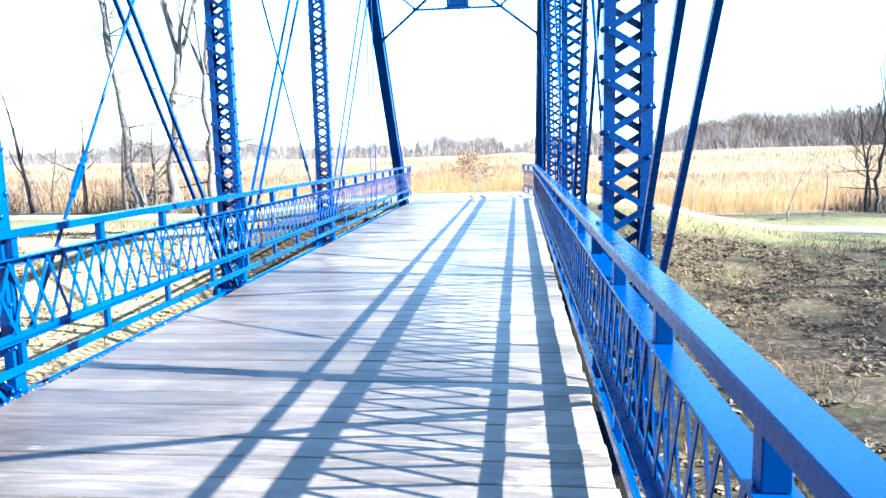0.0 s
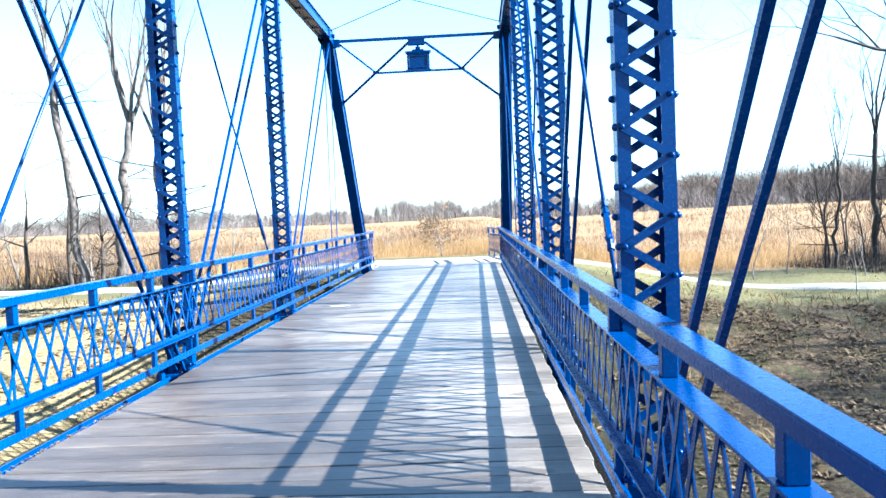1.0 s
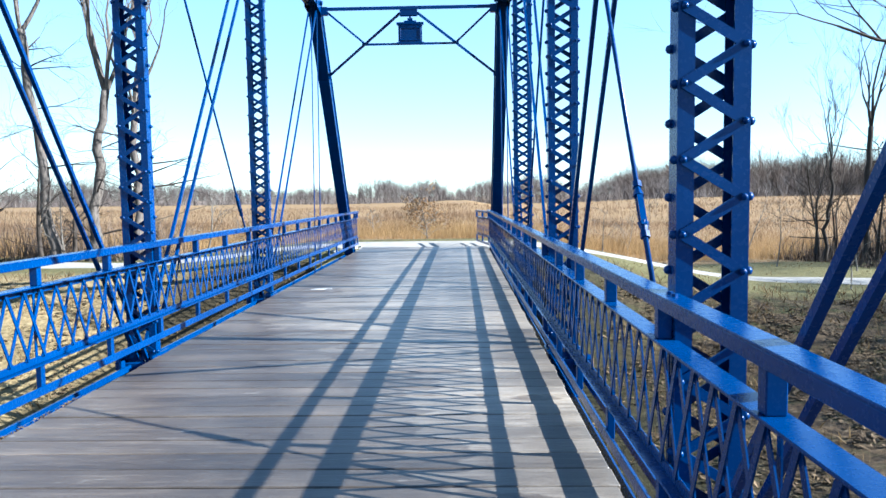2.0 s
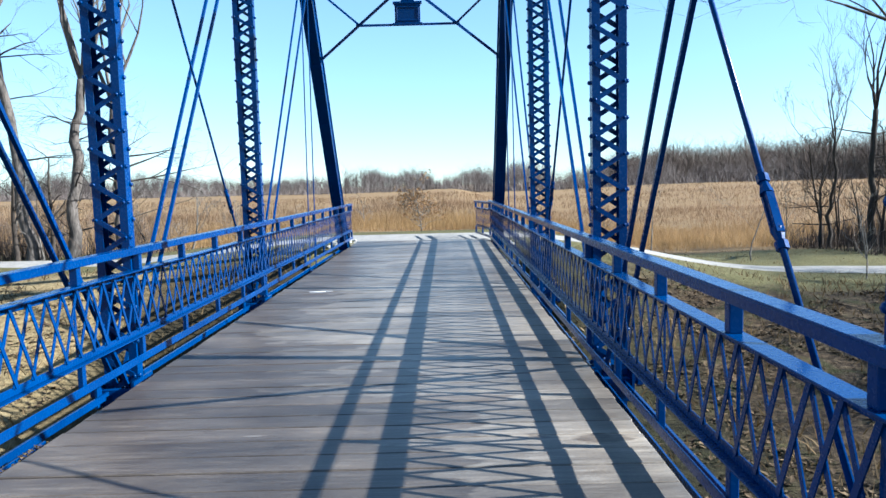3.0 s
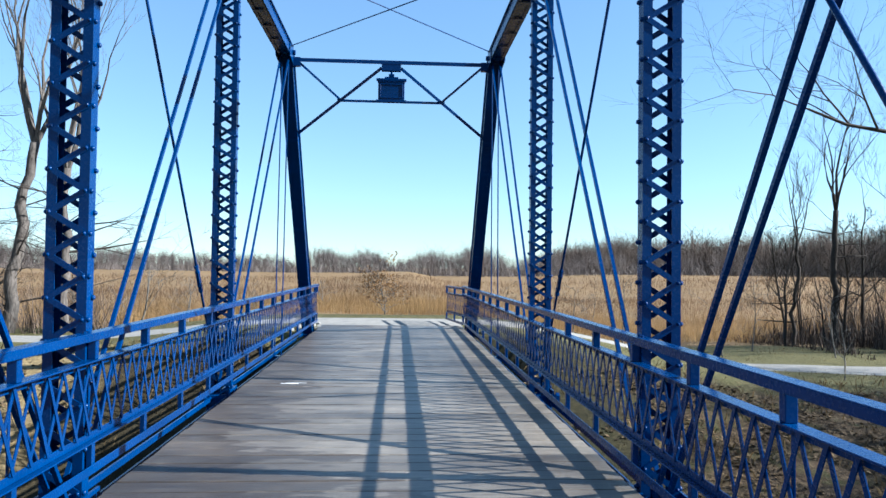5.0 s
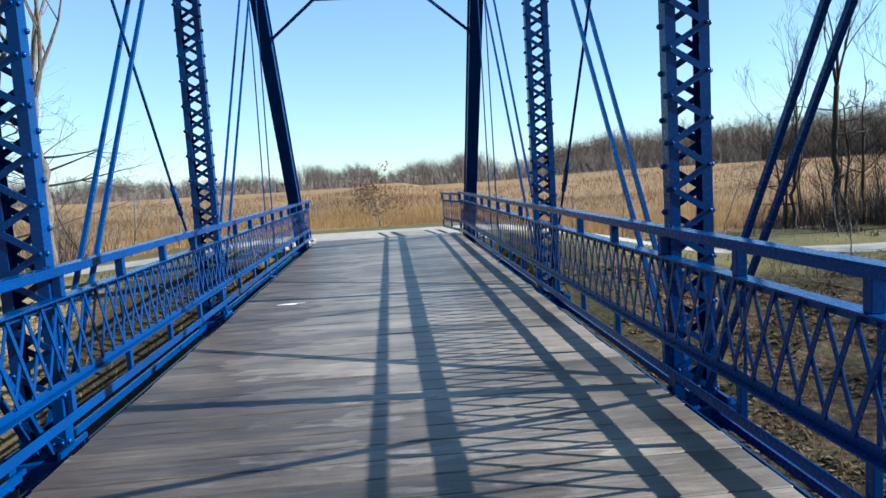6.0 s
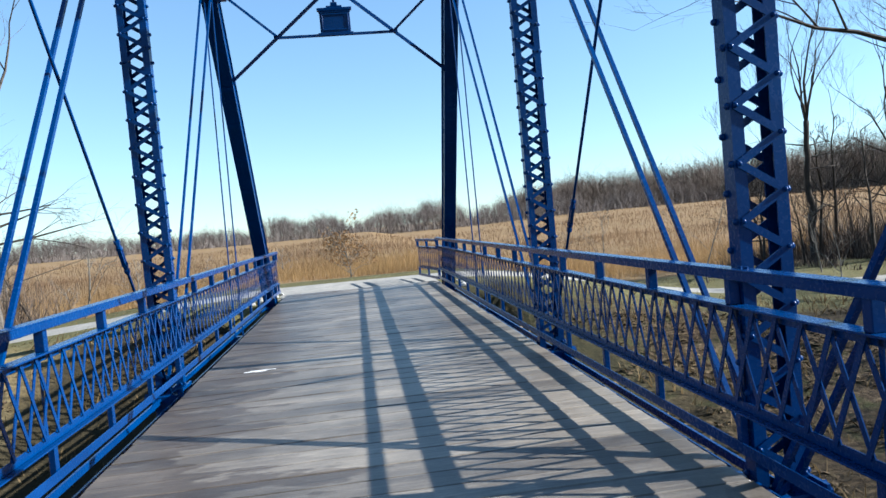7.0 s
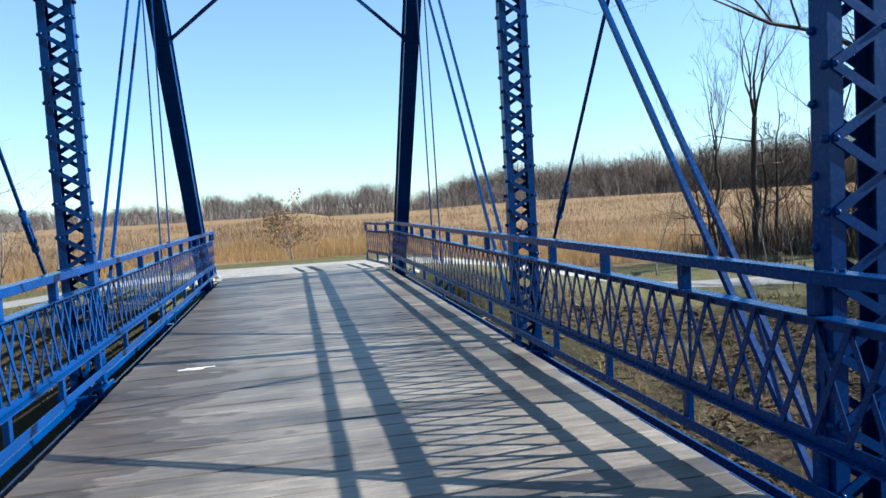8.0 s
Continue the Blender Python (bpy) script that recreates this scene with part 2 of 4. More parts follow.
# ---------------------------------------------------------------- mesh helpers
def mesh_of(name, bm, mat):
    me = bpy.data.meshes.new(name)
    bm.normal_update()
    bm.to_mesh(me)
    bm.free()
    me.materials.append(mat)
    return me


def part(name, bm, mat, parent, label=""):
    ob = new(name, mesh_of(name, bm, mat))
    ob.parent = parent
    return tagged(ob, label)


def piece(name, me, m, parent):
    ob = new(name, me)
    ob.parent = parent
    ob.matrix_basis = m
    return ob


def empty(name, at=(0, 0, 0)):
    ob = new(name)
    ob.location = at
    return ob


def add_box(bm, a, b, bevel=0.0):
    """A box between two corners."""
    lo, hi = Vector([min(p, q) for p, q in zip(a, b)]), Vector([max(p, q) for p, q in zip(a, b)])
    made = bmesh.ops.create_cube(bm, size=1.0, matrix=Matrix.LocRotScale((lo + hi) / 2, None, hi - lo))
    if bevel:
        edges = {e for v in made["verts"] for e in v.link_edges}
        bmesh.ops.bevel(bm, geom=list(edges), offset=bevel, segments=1, affect="EDGES")


def frame_along(p, q, up=(0, 0, 1)):
    """A pose whose z runs from p to q."""
    d = (Vector(q) - Vector(p)).normalized()
    x = Vector(up).cross(d)
    if x.length < 1e-4:
        x = Vector((1, 0, 0))
    x.normalize()
    y = d.cross(x)
    return Matrix.Translation(p) @ Matrix((x, y, d)).transposed().to_4x4()


def add_bar(bm, p, q, w, h, up=(0, 0, 1)):
    """A flat bar from p to q, w across and h thick."""
    length = (Vector(q) - Vector(p)).length
    m = frame_along(p, q, up) @ Matrix.Translation((0, 0, length / 2)) @ Matrix.Diagonal((w, h, length, 1))
    bmesh.ops.create_cube(bm, size=1.0, matrix=m)


def add_rod(bm, p, q, r, r2=None, sides=10):
    length = (Vector(q) - Vector(p)).length
    m = frame_along(p, q) @ Matrix.Translation((0, 0, length / 2))
    bmesh.ops.create_cone(bm, cap_ends=True, segments=sides, radius1=r, radius2=r if r2 is None else r2, depth=length, matrix=m)


def smooth(bm):
    for f in bm.faces:
        f.smooth = True


# ---------------------------------------------------------------- lie of the land
def step(a, b, v):
    t = min(1.0, max(0.0, (v - a) / (b - a)))
    return t * t * (3 - 2 * t)


def land(x, y):
    """Height of the ground: the approach, the banks beside it and the dip under the bridge."""
    side = abs(x)
    beside = -0.06 - (1.25 if x > 0 else 0.62) * step(2.5, 11.0, side) - 0.35 * step(12, 40, side)
    dip = -2.3 + 0.55 * step(4, 16, x) + 0.5 * step(4, 16, -x)
    dip -= 0.8 * step(1.6, 2.6, -x) * (1 - step(4.0, 7.5, -x))
    back = step(13.0, 18.6, y) if side < 3 else step(9.0, 18.5 - 2.5 * step(4, 14, side), y)
    near = 1 - step(-14.5, -9.5, y)
    k = max(back, near)
    z = dip + (beside - dip) * k
    z -= 0.5 * step(22, 32, y) * step(-60, 40, 20 - side)
    z += 0.07 * noise.noise((x * 1.05, y * 1.05, 5.0)) * step(2.6, 4.0, side) * (1 - step(14.0, 17.0, y))
    z += 0.05 * noise.noise((x * 0.5, y * 0.5, 0.3)) * step(2.2, 4.0, side) + 0.12 * noise.noise((x * 0.13, y * 0.13, 2.0)) * step(3, 8, side)
    z += 1.1 * step(15, 75, x) * step(20, 95, y) + 0.7 * step(60, 200, y)
    return z


def grid_mesh(name, xs, ys, lift=0.0):
    verts = [(x, y, land(x, y) + lift) for y in ys for x in xs]
    nx = len(xs)
    faces = [(j * nx + i, j * nx + i + 1, (j + 1) * nx + i + 1, (j + 1) * nx + i) for j in range(len(ys) - 1) for i in range(nx - 1)]
    me = bpy.data.meshes.new(name)
    me.from_pydata(verts, [], faces)
    me.polygons.foreach_set("use_smooth", [True] * len(faces))
    return me


def spread(near, far, step_near, n_far):
    inner = list(np.arange(-near, near + 1e-6, step_near))
    outer = list(near * (far / near) ** (np.arange(1, n_far + 1) / n_far))
    return [-v for v in reversed(outer)] + inner + outer


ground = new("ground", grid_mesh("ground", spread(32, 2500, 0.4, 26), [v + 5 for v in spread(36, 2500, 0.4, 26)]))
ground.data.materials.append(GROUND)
tagged(ground, "leaf-strewn brown banks and yellow-green mown grass round a footbridge", "ground", kind="structure")


def trail_strip(name, points, width, lift, label):
    """A ribbon of gravel laid along a line on the ground."""
    bm = bmesh.new()
    rows = []
    for (x0, y0), (x1, y1) in zip(points, points[1:]):
        n_steps = max(2, int(math.hypot(x1 - x0, y1 - y0) / 0.5))
        for k in range(n_steps):
            s = k / n_steps
            rows.append((x0 + (x1 - x0) * s, y0 + (y1 - y0) * s, x1 - x0, y1 - y0))
    prev = None
    for x, y, dx, dy in rows:
        d = math.hypot(dx, dy)
        nx, ny = -dy / d, dx / d
        line = []
        for k in range(-3, 4):
            w = width / 2 * k / 3 + (0.12 * noise.noise((x * 0.9, y * 0.9, k)) if abs(k) == 3 else 0)
            px_, py_ = x + nx * w, y + ny * w
            line.append(bm.verts.new((px_, py_, land(px_, py_) + lift - (0.05 if abs(k) == 3 else 0))))
        if prev:
            for a, b, c, d_ in zip(prev, prev[1:], line[1:], line):
                bm.faces.new((a, d_, c, b))
        prev = line
    smooth(bm)
    ob = new(name, mesh_of(name, bm, GRAVEL))
    return tagged(ob, label, "path", kind="structure")


trail_strip("path", [(-70, 26), (-40, 23.5), (-20, 21.8), (-8, 20.9), (0, 20.8), (8, 20.4), (14, 19.7), (24, 19.2), (60, 22)], 2.2, 0.035,
            "pale gravel trail crossing at the end of the bridge")
trail_strip("path", [(0.0, 18.3), (0.0, 21.5)], 4.2, 0.045, "pale gravel approach at the end of the deck")

# ---------------------------------------------------------------- bridge dimensions
PANEL = 4.2
MID = PANEL                       # the middle panel point
FAR_POST = 8.7                    # far post set to fit the camera's view, so its panel is a little longer
POSTS_Y = (0.0, PANEL, FAR_POST)
HIP, HANG, END = 13.53, 13.25, 18.03   # from the far end; the near end mirrors about MID
TOP, BASE = 5.92, -0.3
TRUSS_X = 2.145


def mirror(y):
    """The place at the near end that answers to y at the far end."""
    return FAR_POST - y if y <= FAR_POST else 2 * MID - y + 0.45


# ---------------------------------------------------------------- lattice posts
def channel_mesh(length):
    """One leg of a post: web outwards, two flanges inwards (towards +x)."""
    bm = bmesh.new()
    add_box(bm, (0, -0.046, 0), (0.009, 0.046, length))
    add_box(bm, (0, -0.054, 0), (0.07, -0.046, length))
    add_box(bm, (0, 0.046, 0), (0.07, 0.054, length))
    return mesh_of("channel", bm, BLUE)


POST_LEN = TOP - BASE
HALF_W = 0.147
PITCH = 0.152
CHANNEL = channel_mesh(POST_LEN)


def lacing_mesh():
    bm = bmesh.new()
    dx = 2 * HALF_W - 0.05
    add_bar(bm, (-dx / 2, 0, -PITCH / 2), (dx / 2, 0, PITCH / 2), 0.042, 0.008, (0, 1, 0))
    return mesh_of("lacing_bar", bm, BLUE)


LACING = lacing_mesh()


def rivets_mesh():
    bm = bmesh.new()
    n = int(POST_LEN / PITCH)
    for side, lag in ((-1, 0), (1, 1)):
        for k in range(n):
            x = (HALF_W - 0.024) * (1 if (k + lag) % 2 else -1)
            c = Vector((x, side * 0.065, 0.12 + k * PITCH))
            bmesh.ops.create_uvsphere(bm, u_segments=6, v_segments=4, radius=0.015, matrix=Matrix.Translation(c))
            edge = Vector(((HALF_W + 0.006) * (1 if x > 0 else -1), side * 0.034, 0.12 + k * PITCH))
            bmesh.ops.create_uvsphere(bm, u_segments=6, v_segments=4, radius=0.02, matrix=Matrix.Translation(edge))
    smooth(bm)
    return mesh_of("rivets", bm, BLUE)


RIVETS = rivets_mesh()


def lattice_post(parent, x, y):
    post = empty("lattice_post", (x, y, BASE))
    post.parent = parent
    piece("channel", CHANNEL, pose(-HALF_W, 0, 0), post)
    piece("channel", CHANNEL, pose(HALF_W, 0, 0, 0, 0, 180), post)
    tagged(piece("rivets", RIVETS, Matrix.Identity(4), post), kind="stuff")
    for side, lag in ((-1, 0), (1, 1)):
        for k in range(int(POST_LEN / PITCH) - 1):
            up = 1 if (k + lag) % 2 == 0 else -1
            m = Matrix.Translation((0, side * 0.0585, 0.12 + (k + 0.5) * PITCH))
            piece("lacing_bar", LACING, m if up > 0 else m @ Matrix.Diagonal((-1, 1, 1, 1)), post)
    bm = bmesh.new()
    s = 1 if x > 0 else -1
    add_box(bm, (-0.16, -0.115, -0.05), (0.16, 0.115, 0.17), 0.01)
    add_box(bm, (-0.17, -0.2, 0.02), (-0.15, 0.2, 0.25))
    add_box(bm, (0.15, -0.2, 0.02), (0.17, 0.2, 0.25))
    part("shoe_plate", bm, BLUE, post)
    bm = bmesh.new()
    add_rod(bm, (-0.26, 0, 0.12), (0.26, 0, 0.12), 0.045, sides=12)
    add_rod(bm, (-0.28, 0, 0.12), (-0.235, 0, 0.12), 0.07, sides=6)
    add_rod(bm, (0.235, 0, 0.12), (0.28, 0, 0.12), 0.07, sides=6)
    part("pin", bm, BLUE, post)
    return post


# ---------------------------------------------------------------- one truss
def pair_of_rods(truss, name, p, q, gap, r, gap_top=None):
    for s in (-1, 1):
        bm = bmesh.new()
        a, b = Vector(p) + Vector((s * gap / 2, 0, 0)), Vector(q) + Vector((s * (gap_top or gap) / 2, 0, 0))
        add_bar(bm, a, b, 2 * r, 2 * r, (1, 0, 0)) if r > 0.0145 else add_rod(bm, a, b, r, sides=8)
        for e in (a, b):
            add_rod(bm, e - Vector((0.012, 0, 0)), e + Vector((0.012, 0, 0)), r * 3.2, sides=12)
        part(name, bm, BLUE, truss)


def counter_rod(truss, p, q):
    """A single rod from foot p to head q with a turnbuckle near its foot."""
    p, q = Vector(p), Vector(q)
    d = (q - p).normalized()
    bm = bmesh.new()
    add_rod(bm, p, q, 0.015, sides=8)
    smooth(bm)
    rod = part("counter_rod", bm, BLUE, truss)
    bm = bmesh.new()
    k = (1.42 - p.z) / d.z
    a, b = p + d * (k - 0.15), p + d * (k + 0.15)
    add_rod(bm, a, a + d * 0.06, 0.018, 0.033, 8)
    add_rod(bm, b, b - d * 0.06, 0.018, 0.033, 8)
    for s in (-1, 1):
        add_bar(bm, a + d * 0.05 + Vector((0, s * 0.026, 0)), b - d * 0.05 + Vector((0, s * 0.026, 0)), 0.034, 0.016)
    for e in (a - d * 0.02, b + d * 0.02):
        add_rod(bm, e - d * 0.02, e + d * 0.02, 0.028, sides=6)
    part("turnbuckle", bm, BLUE, rod)


def box_member(truss, name, p, q, w, h):
    """A riveted box: two side channels, a cover plate, batten plates beneath."""
    bm = bmesh.new()
    p, q = Vector(p), Vector(q)
    m = frame_along(p, q, (0, 0, 1))
    length = (q - p).length
    flip = 1 if (m.to_3x3() @ Vector((0, 1, 0))).z > 0 else -1
    for s in (-1, 1):
        for a, b in (((s * w / 2, -h / 2, 0), (s * (w / 2 - 0.012), h / 2, length)),
                     ((s * w / 2, -flip * h / 2, 0), (s * (w / 2 - 0.06), -flip * (h / 2 - 0.012), length))):
            add_box(bm, a, b)
    add_box(bm, (-w / 2 - 0.03, flip * h / 2, 0), (w / 2 + 0.03, flip * (h / 2 + 0.014), length))
    add_box(bm, (-w / 2 + 0.058, -flip * (h / 2 - 0.03), 0), (w / 2 - 0.058, -flip * (h / 2 - 0.02), length))
    n = int(length / 0.75)
    for k in range(n):
        z = (k + 0.5) * length / n
        add_box(bm, (-w / 2 + 0.013, -flip * (h / 2 + 0.006), z - 0.05), (w / 2 - 0.013, -flip * (h / 2 - 0.002), z + 0.05))
    for z in (-0.004, length - 0.004):
        add_box(bm, (-w / 2 + 0.002, -h / 2 + 0.002, z), (w / 2 - 0.002, h / 2 - 0.002, z + 0.008))
    n = int(length / 0.15)
    for k in range(n):
        z = (k + 0.5) * length / n
        for s in (-1, 1):
            bmesh.ops.create_cube(bm, size=1, matrix=Matrix.Translation((s * (w / 2 + 0.006), flip * (h / 2 - 0.035), z)) @ Matrix.Diagonal((0.016, 0.026, 0.026, 1)))
    bmesh.ops.transform(bm, matrix=m, verts=bm.verts)
    part(name, bm, BLUE, truss)


def build_truss(s, label):
    x = s * TRUSS_X
    truss = empty("truss", (0, 0, 0))
    for y in POSTS_Y:
        lattice_post(truss, x, y)
    box_member(truss, "top_chord", (x, mirror(HIP), TOP), (x, HIP, TOP), 0.26, 0.22)
    box_member(truss, "end_post", (x, HIP, TOP), (x, END, BASE), 0.26, 0.22)
    box_member(truss, "end_post", (x, mirror(HIP), TOP), (x, mirror(END), BASE), 0.26, 0.22)
    low, high = BASE + 0.12, TOP
    for y, d in ((HIP, 1), (mirror(HIP), -1)):
        bm = bmesh.new()
        for k in (-1, 1):
            outline = [(-0.34, -0.16), (0.0, -0.2), (0.16, -0.28), (0.26, -0.16), (0.1, 0.12), (0.0, 0.135), (-0.34, 0.13)]
            ring = [[bm.verts.new((x + k * (0.134 + o), y + d * a, TOP + b)) for a, b in outline] for o in (0.0, 0.012)]
            for side in ring:
                bm.faces.new(side)
            for i in range(len(outline)):
                j = (i + 1) % len(outline)
                bm.faces.new((ring[0][i], ring[0][j], ring[1][j], ring[1][i]))
        add_box(bm, (x - 0.134, y - 0.09, TOP - 0.12), (x + 0.134, y + 0.09, TOP + 0.12), 0.02)
        bmesh.ops.recalc_face_normals(bm, faces=bm.faces)
        part("hip_plate", bm, BLUE, truss)
        bm = bmesh.new()
        add_rod(bm, (x - 0.2, y, TOP), (x + 0.2, y, TOP), 0.05, sides=10)
        part("pin", bm, BLUE, truss)
    for y, d in ((END, 1), (mirror(END), -1)):
        bm = bmesh.new()
        add_box(bm, (x - 0.2, y - 0.2, BASE - 0.2), (x + 0.2, y + 0.2, BASE - 0.14), 0.008)
        for k in (-1, 1):
            add_box(bm, (x + k * 0.14, y - 0.16, BASE - 0.14), (x + k * 0.155, y + 0.16, BASE + 0.16))
        part("bearing_shoe", bm, BLUE, truss)
    for flip in (False, True):
        f = mirror if flip else (lambda v: v)
        pair_of_rods(truss, "hanger", (x, f(HANG), low), (x, f(HIP), high), 0.13, 0.012)
        pair_of_rods(truss, "main_diagonal", (x, f(FAR_POST), low), (x, f(HIP), high), 0.11, 0.0155, 0.17)
        pair_of_rods(truss, "main_diagonal", (x, MID, low), (x, f(FAR_POST), high), 0.1, 0.016, 0.16)
        counter_rod(truss, (x, f(FAR_POST), low), (x, MID, high))
    joints = [mirror(END), mirror(HANG), 0.0, PANEL, FAR_POST, HANG, END]
    for a, b in zip(joints, joints[1:]):
        for k in (-1, 1):
            bm = bmesh.new()
            add_bar(bm, (x + k * 0.1, a, low), (x + k * 0.1, b, low), 0.02, 0.06)
            part("bottom_chord_bar", bm, BLUE, truss)
    return tagged(truss, label, "bridge truss", "bridge trusses")


build_truss(-1, "blue painted iron truss with lattice posts and tie rods")
build_truss(1, "blue painted iron truss with lattice posts and tie rods")


# ---------------------------------------------------------------- portal
def build_portal(y0, side):
    """The frame between the end posts. side: +1 at the far end."""
    lean = (END - HIP) / (TOP - BASE)

    def on_post(z):
        return y0 + side * (TOP - z) * lean

    portal = empty("portal_frame", (0, y0, TOP))
    inner = TRUSS_X - 0.12
    z_top, z_low, z_knee = TOP - 0.12, TOP - 0.82, TOP - 1.45

    def loc(x, z):
        return Vector((x, on_post(z) - y0, z - TOP))

    def bar(name, a, b, w, h, label=""):
        bm = bmesh.new()
        add_bar(bm, a, b, w, h, (0, 1, 0))
        add_bar(bm, a + Vector((0, side * 0.02, 0)), b + Vector((0, side * 0.02, 0)), w * 0.35, 0.05, (0, 1, 0))
        return part(name, bm, BLUE, portal, label)

    bar("top_strut", loc(-inner, z_top), loc(inner, z_top), 0.075, 0.02)
    bar("lower_strut", loc(-1.06, z_low), loc(1.06, z_low), 0.05, 0.02)
    for s in (-1, 1):
        bar("brace", loc(s * (inner - 0.12), z_top - 0.03), loc(s * 1.08, z_low + 0.02), 0.045, 0.02)
        bar("brace", loc(s * 0.2, z_top - 0.1), loc(s * (inner - 0.02), z_knee), 0.06, 0.02)
        bm = bmesh.new()
        add_box(bm, loc(s * (inner + 0.02), z_knee - 0.07) - Vector((0, 0.012, 0)), loc(s * (inner - 0.06), z_knee + 0.05) + Vector((0, 0.012, 0)))
        part("gusset", bm, BLUE, portal)
        bm = bmesh.new()
        add_box(bm, loc(s * (inner + 0.02), z_top - 0.13) - Vector((0, 0.014, 0)), loc(s * (inner - 0.17), z_top + 0.05) + Vector((0, 0.014, 0)))
        part("gusset", bm, BLUE, portal)
        bm = bmesh.new()
        add_box(bm, loc(s * 1.14, z_low - 0.02) - Vector((0, 0.014, 0)), loc(s * 1.0, z_low + 0.045) + Vector((0, 0.014, 0)))
        part("gusset", bm, BLUE, portal)
    bm = bmesh.new()
    add_box(bm, loc(-0.2, z_top - 0.17) - Vector((0, 0.016, 0)), loc(0.2, z_top + 0.03) + Vector((0, 0.016, 0)))
    part("gusset", bm, BLUE, portal)
    # builder's plate: body, cornice, foot, finial
    plate = empty("name_plate", tuple(loc(0, z_low)))
    plate.parent = portal
    plate.scale = (1.12, 1, 1.1)
    tagged(plate, "plain blue cast plate on the strut")
    for name, boxes in (("plate_body", [((-0.25, -0.02, 0.03), (0.25, 0.02, 0.42))]),
                        ("cornice", [((-0.285, -0.035, 0.4), (0.285, 0.035, 0.45)), ((-0.26, -0.03, 0.37), (0.26, 0.03, 0.4))]),
                        ("foot", [((-0.29, -0.03, -0.015), (0.29, 0.03, 0.035))]),
                        ("finial", [((-0.13, -0.02, 0.45), (0.13, 0.02, 0.485)), ((-0.055, -0.02, 0.485), (0.055, 0.02, 0.54)), ((-0.02, -0.015, 0.54), (0.02, 0.015, 0.66))]),
                        ("border", [((-0.22, -0.03, 0.07), (0.22, -0.02, 0.09)), ((-0.22, -0.03, 0.33), (0.22, -0.02, 0.35)),
                                    ((-0.22, -0.03, 0.09), (-0.2, -0.02, 0.33)), ((0.2, -0.03, 0.09), (0.22, -0.02, 0.33))])):
        bm = bmesh.new()
        for a, b in boxes:
            add_box(bm, a, b, 0.004)
        part(name, bm, BLUE, plate)
    return tagged(portal, "blue iron portal frame with knee braces and a plate", "portal frame")


build_portal(HIP, 1)

# sway rods between the top chords
sway = empty("sway_bracing", (0, 0, TOP + 0.06))
for y0, y1 in ((FAR_POST, HIP), (PANEL, FAR_POST), (0.0, PANEL)):
    for s in (-1, 1):
        bm = bmesh.new()
        add_rod(bm, (-s * TRUSS_X, y0, 0), (s * TRUSS_X, y1, 0.03), 0.011, sides=6)
        part("sway_rod", bm, BLUE, sway)
tagged(sway, "thin crossed blue rods between the top chords", "bracing")

# ---------------------------------------------------------------- floor system
for y in (mirror(END) + 0.3, mirror(HANG), 0.0, PANEL, FAR_POST, HANG, END - 0.3):
    bm = bmesh.new()
    add_box(bm, (-2.3, y - 0.008, -0.52), (2.3, y + 0.008, -0.2))
    for z in (-0.535, -0.2):
        add_box(bm, (-2.3, y - 0.07, z), (2.3, y + 0.07, z + 0.015))
    tagged(new("floor_beam", mesh_of("floor_beam", bm, BLUE)), "blue iron floor beam under the deck", "beam", "floor beams")
DECK_L, DECK_R = -1.83, 1.93
DECK_Y0, DECK_Y1 = -9.4, 18.76
for x in (-1.5, -0.75, 0.05, 0.8, 1.55):
    bm = bmesh.new()
    add_box(bm, (x - 0.05, DECK_Y0, -0.184), (x + 0.05, DECK_Y1, -0.07))
    tagged(new("stringer", mesh_of("stringer", bm, TIMBER)), "brown timber stringer under the deck planks", "beam", "stringers")
for x, s in ((-1.955, -1), (2.0, 1)):
    bm = bmesh.new()
    end = DECK_Y1 if s > 0 else 2.6
    add_box(bm, (x - 0.006, DECK_Y0, -0.27), (x + 0.006, end, -0.05))
    add_box(bm, (x - s * 0.006, DECK_Y0, -0.28), (x + s * 0.05, end, -0.27))
    tagged(new("edge_channel", mesh_of("edge_channel", bm, BLUE)), "blue steel channel along the deck edge", "beam", "edge channels")
bm = bmesh.new()
add_box(bm, (-1.945, DECK_Y0, -0.11), (-1.85, 2.6, -0.07), 0.004)
tagged(new("ledge_board", mesh_of("ledge_board", bm, TIMBER)), "narrow timber ledge with dry leaves beside the deck", "board")
for y, s in ((END + 0.75, 1), (mirror(END) - 0.75, -1)):
    bm = bmesh.new()
    add_box(bm, (-3.2, y - 0.4 * s, -3.0), (3.2, y + 0.25 * s, -0.14), 0.02)
    add_box(bm, (-3.2, y - 1.3 * s, -3.0), (3.2, y - 0.4 * s, -0.55), 0.02)
    tagged(new("abutment", mesh_of("abutment", bm, CONCRETE)), "grey concrete abutment under the end of the bridge", "abutment", kind="structure")


# ---------------------------------------------------------------- railings
RAIL_TOP, MID_Z, LOW_Z, FOOT_Z = 1.1, 0.893, 0.375, 0.165
BAR_STEP = 0.2


def lattice_bar_mesh():
    bm = bmesh.new()
    add_bar(bm, (0, -BAR_STEP / 2 - 0.012, -0.254), (0, BAR_STEP / 2 + 0.012, 0.254), 0.006, 0.03, (0, 1, 0))
    return mesh_of("lattice_bar", bm, BLUE)


LATTICE_BAR = lattice_bar_mesh()


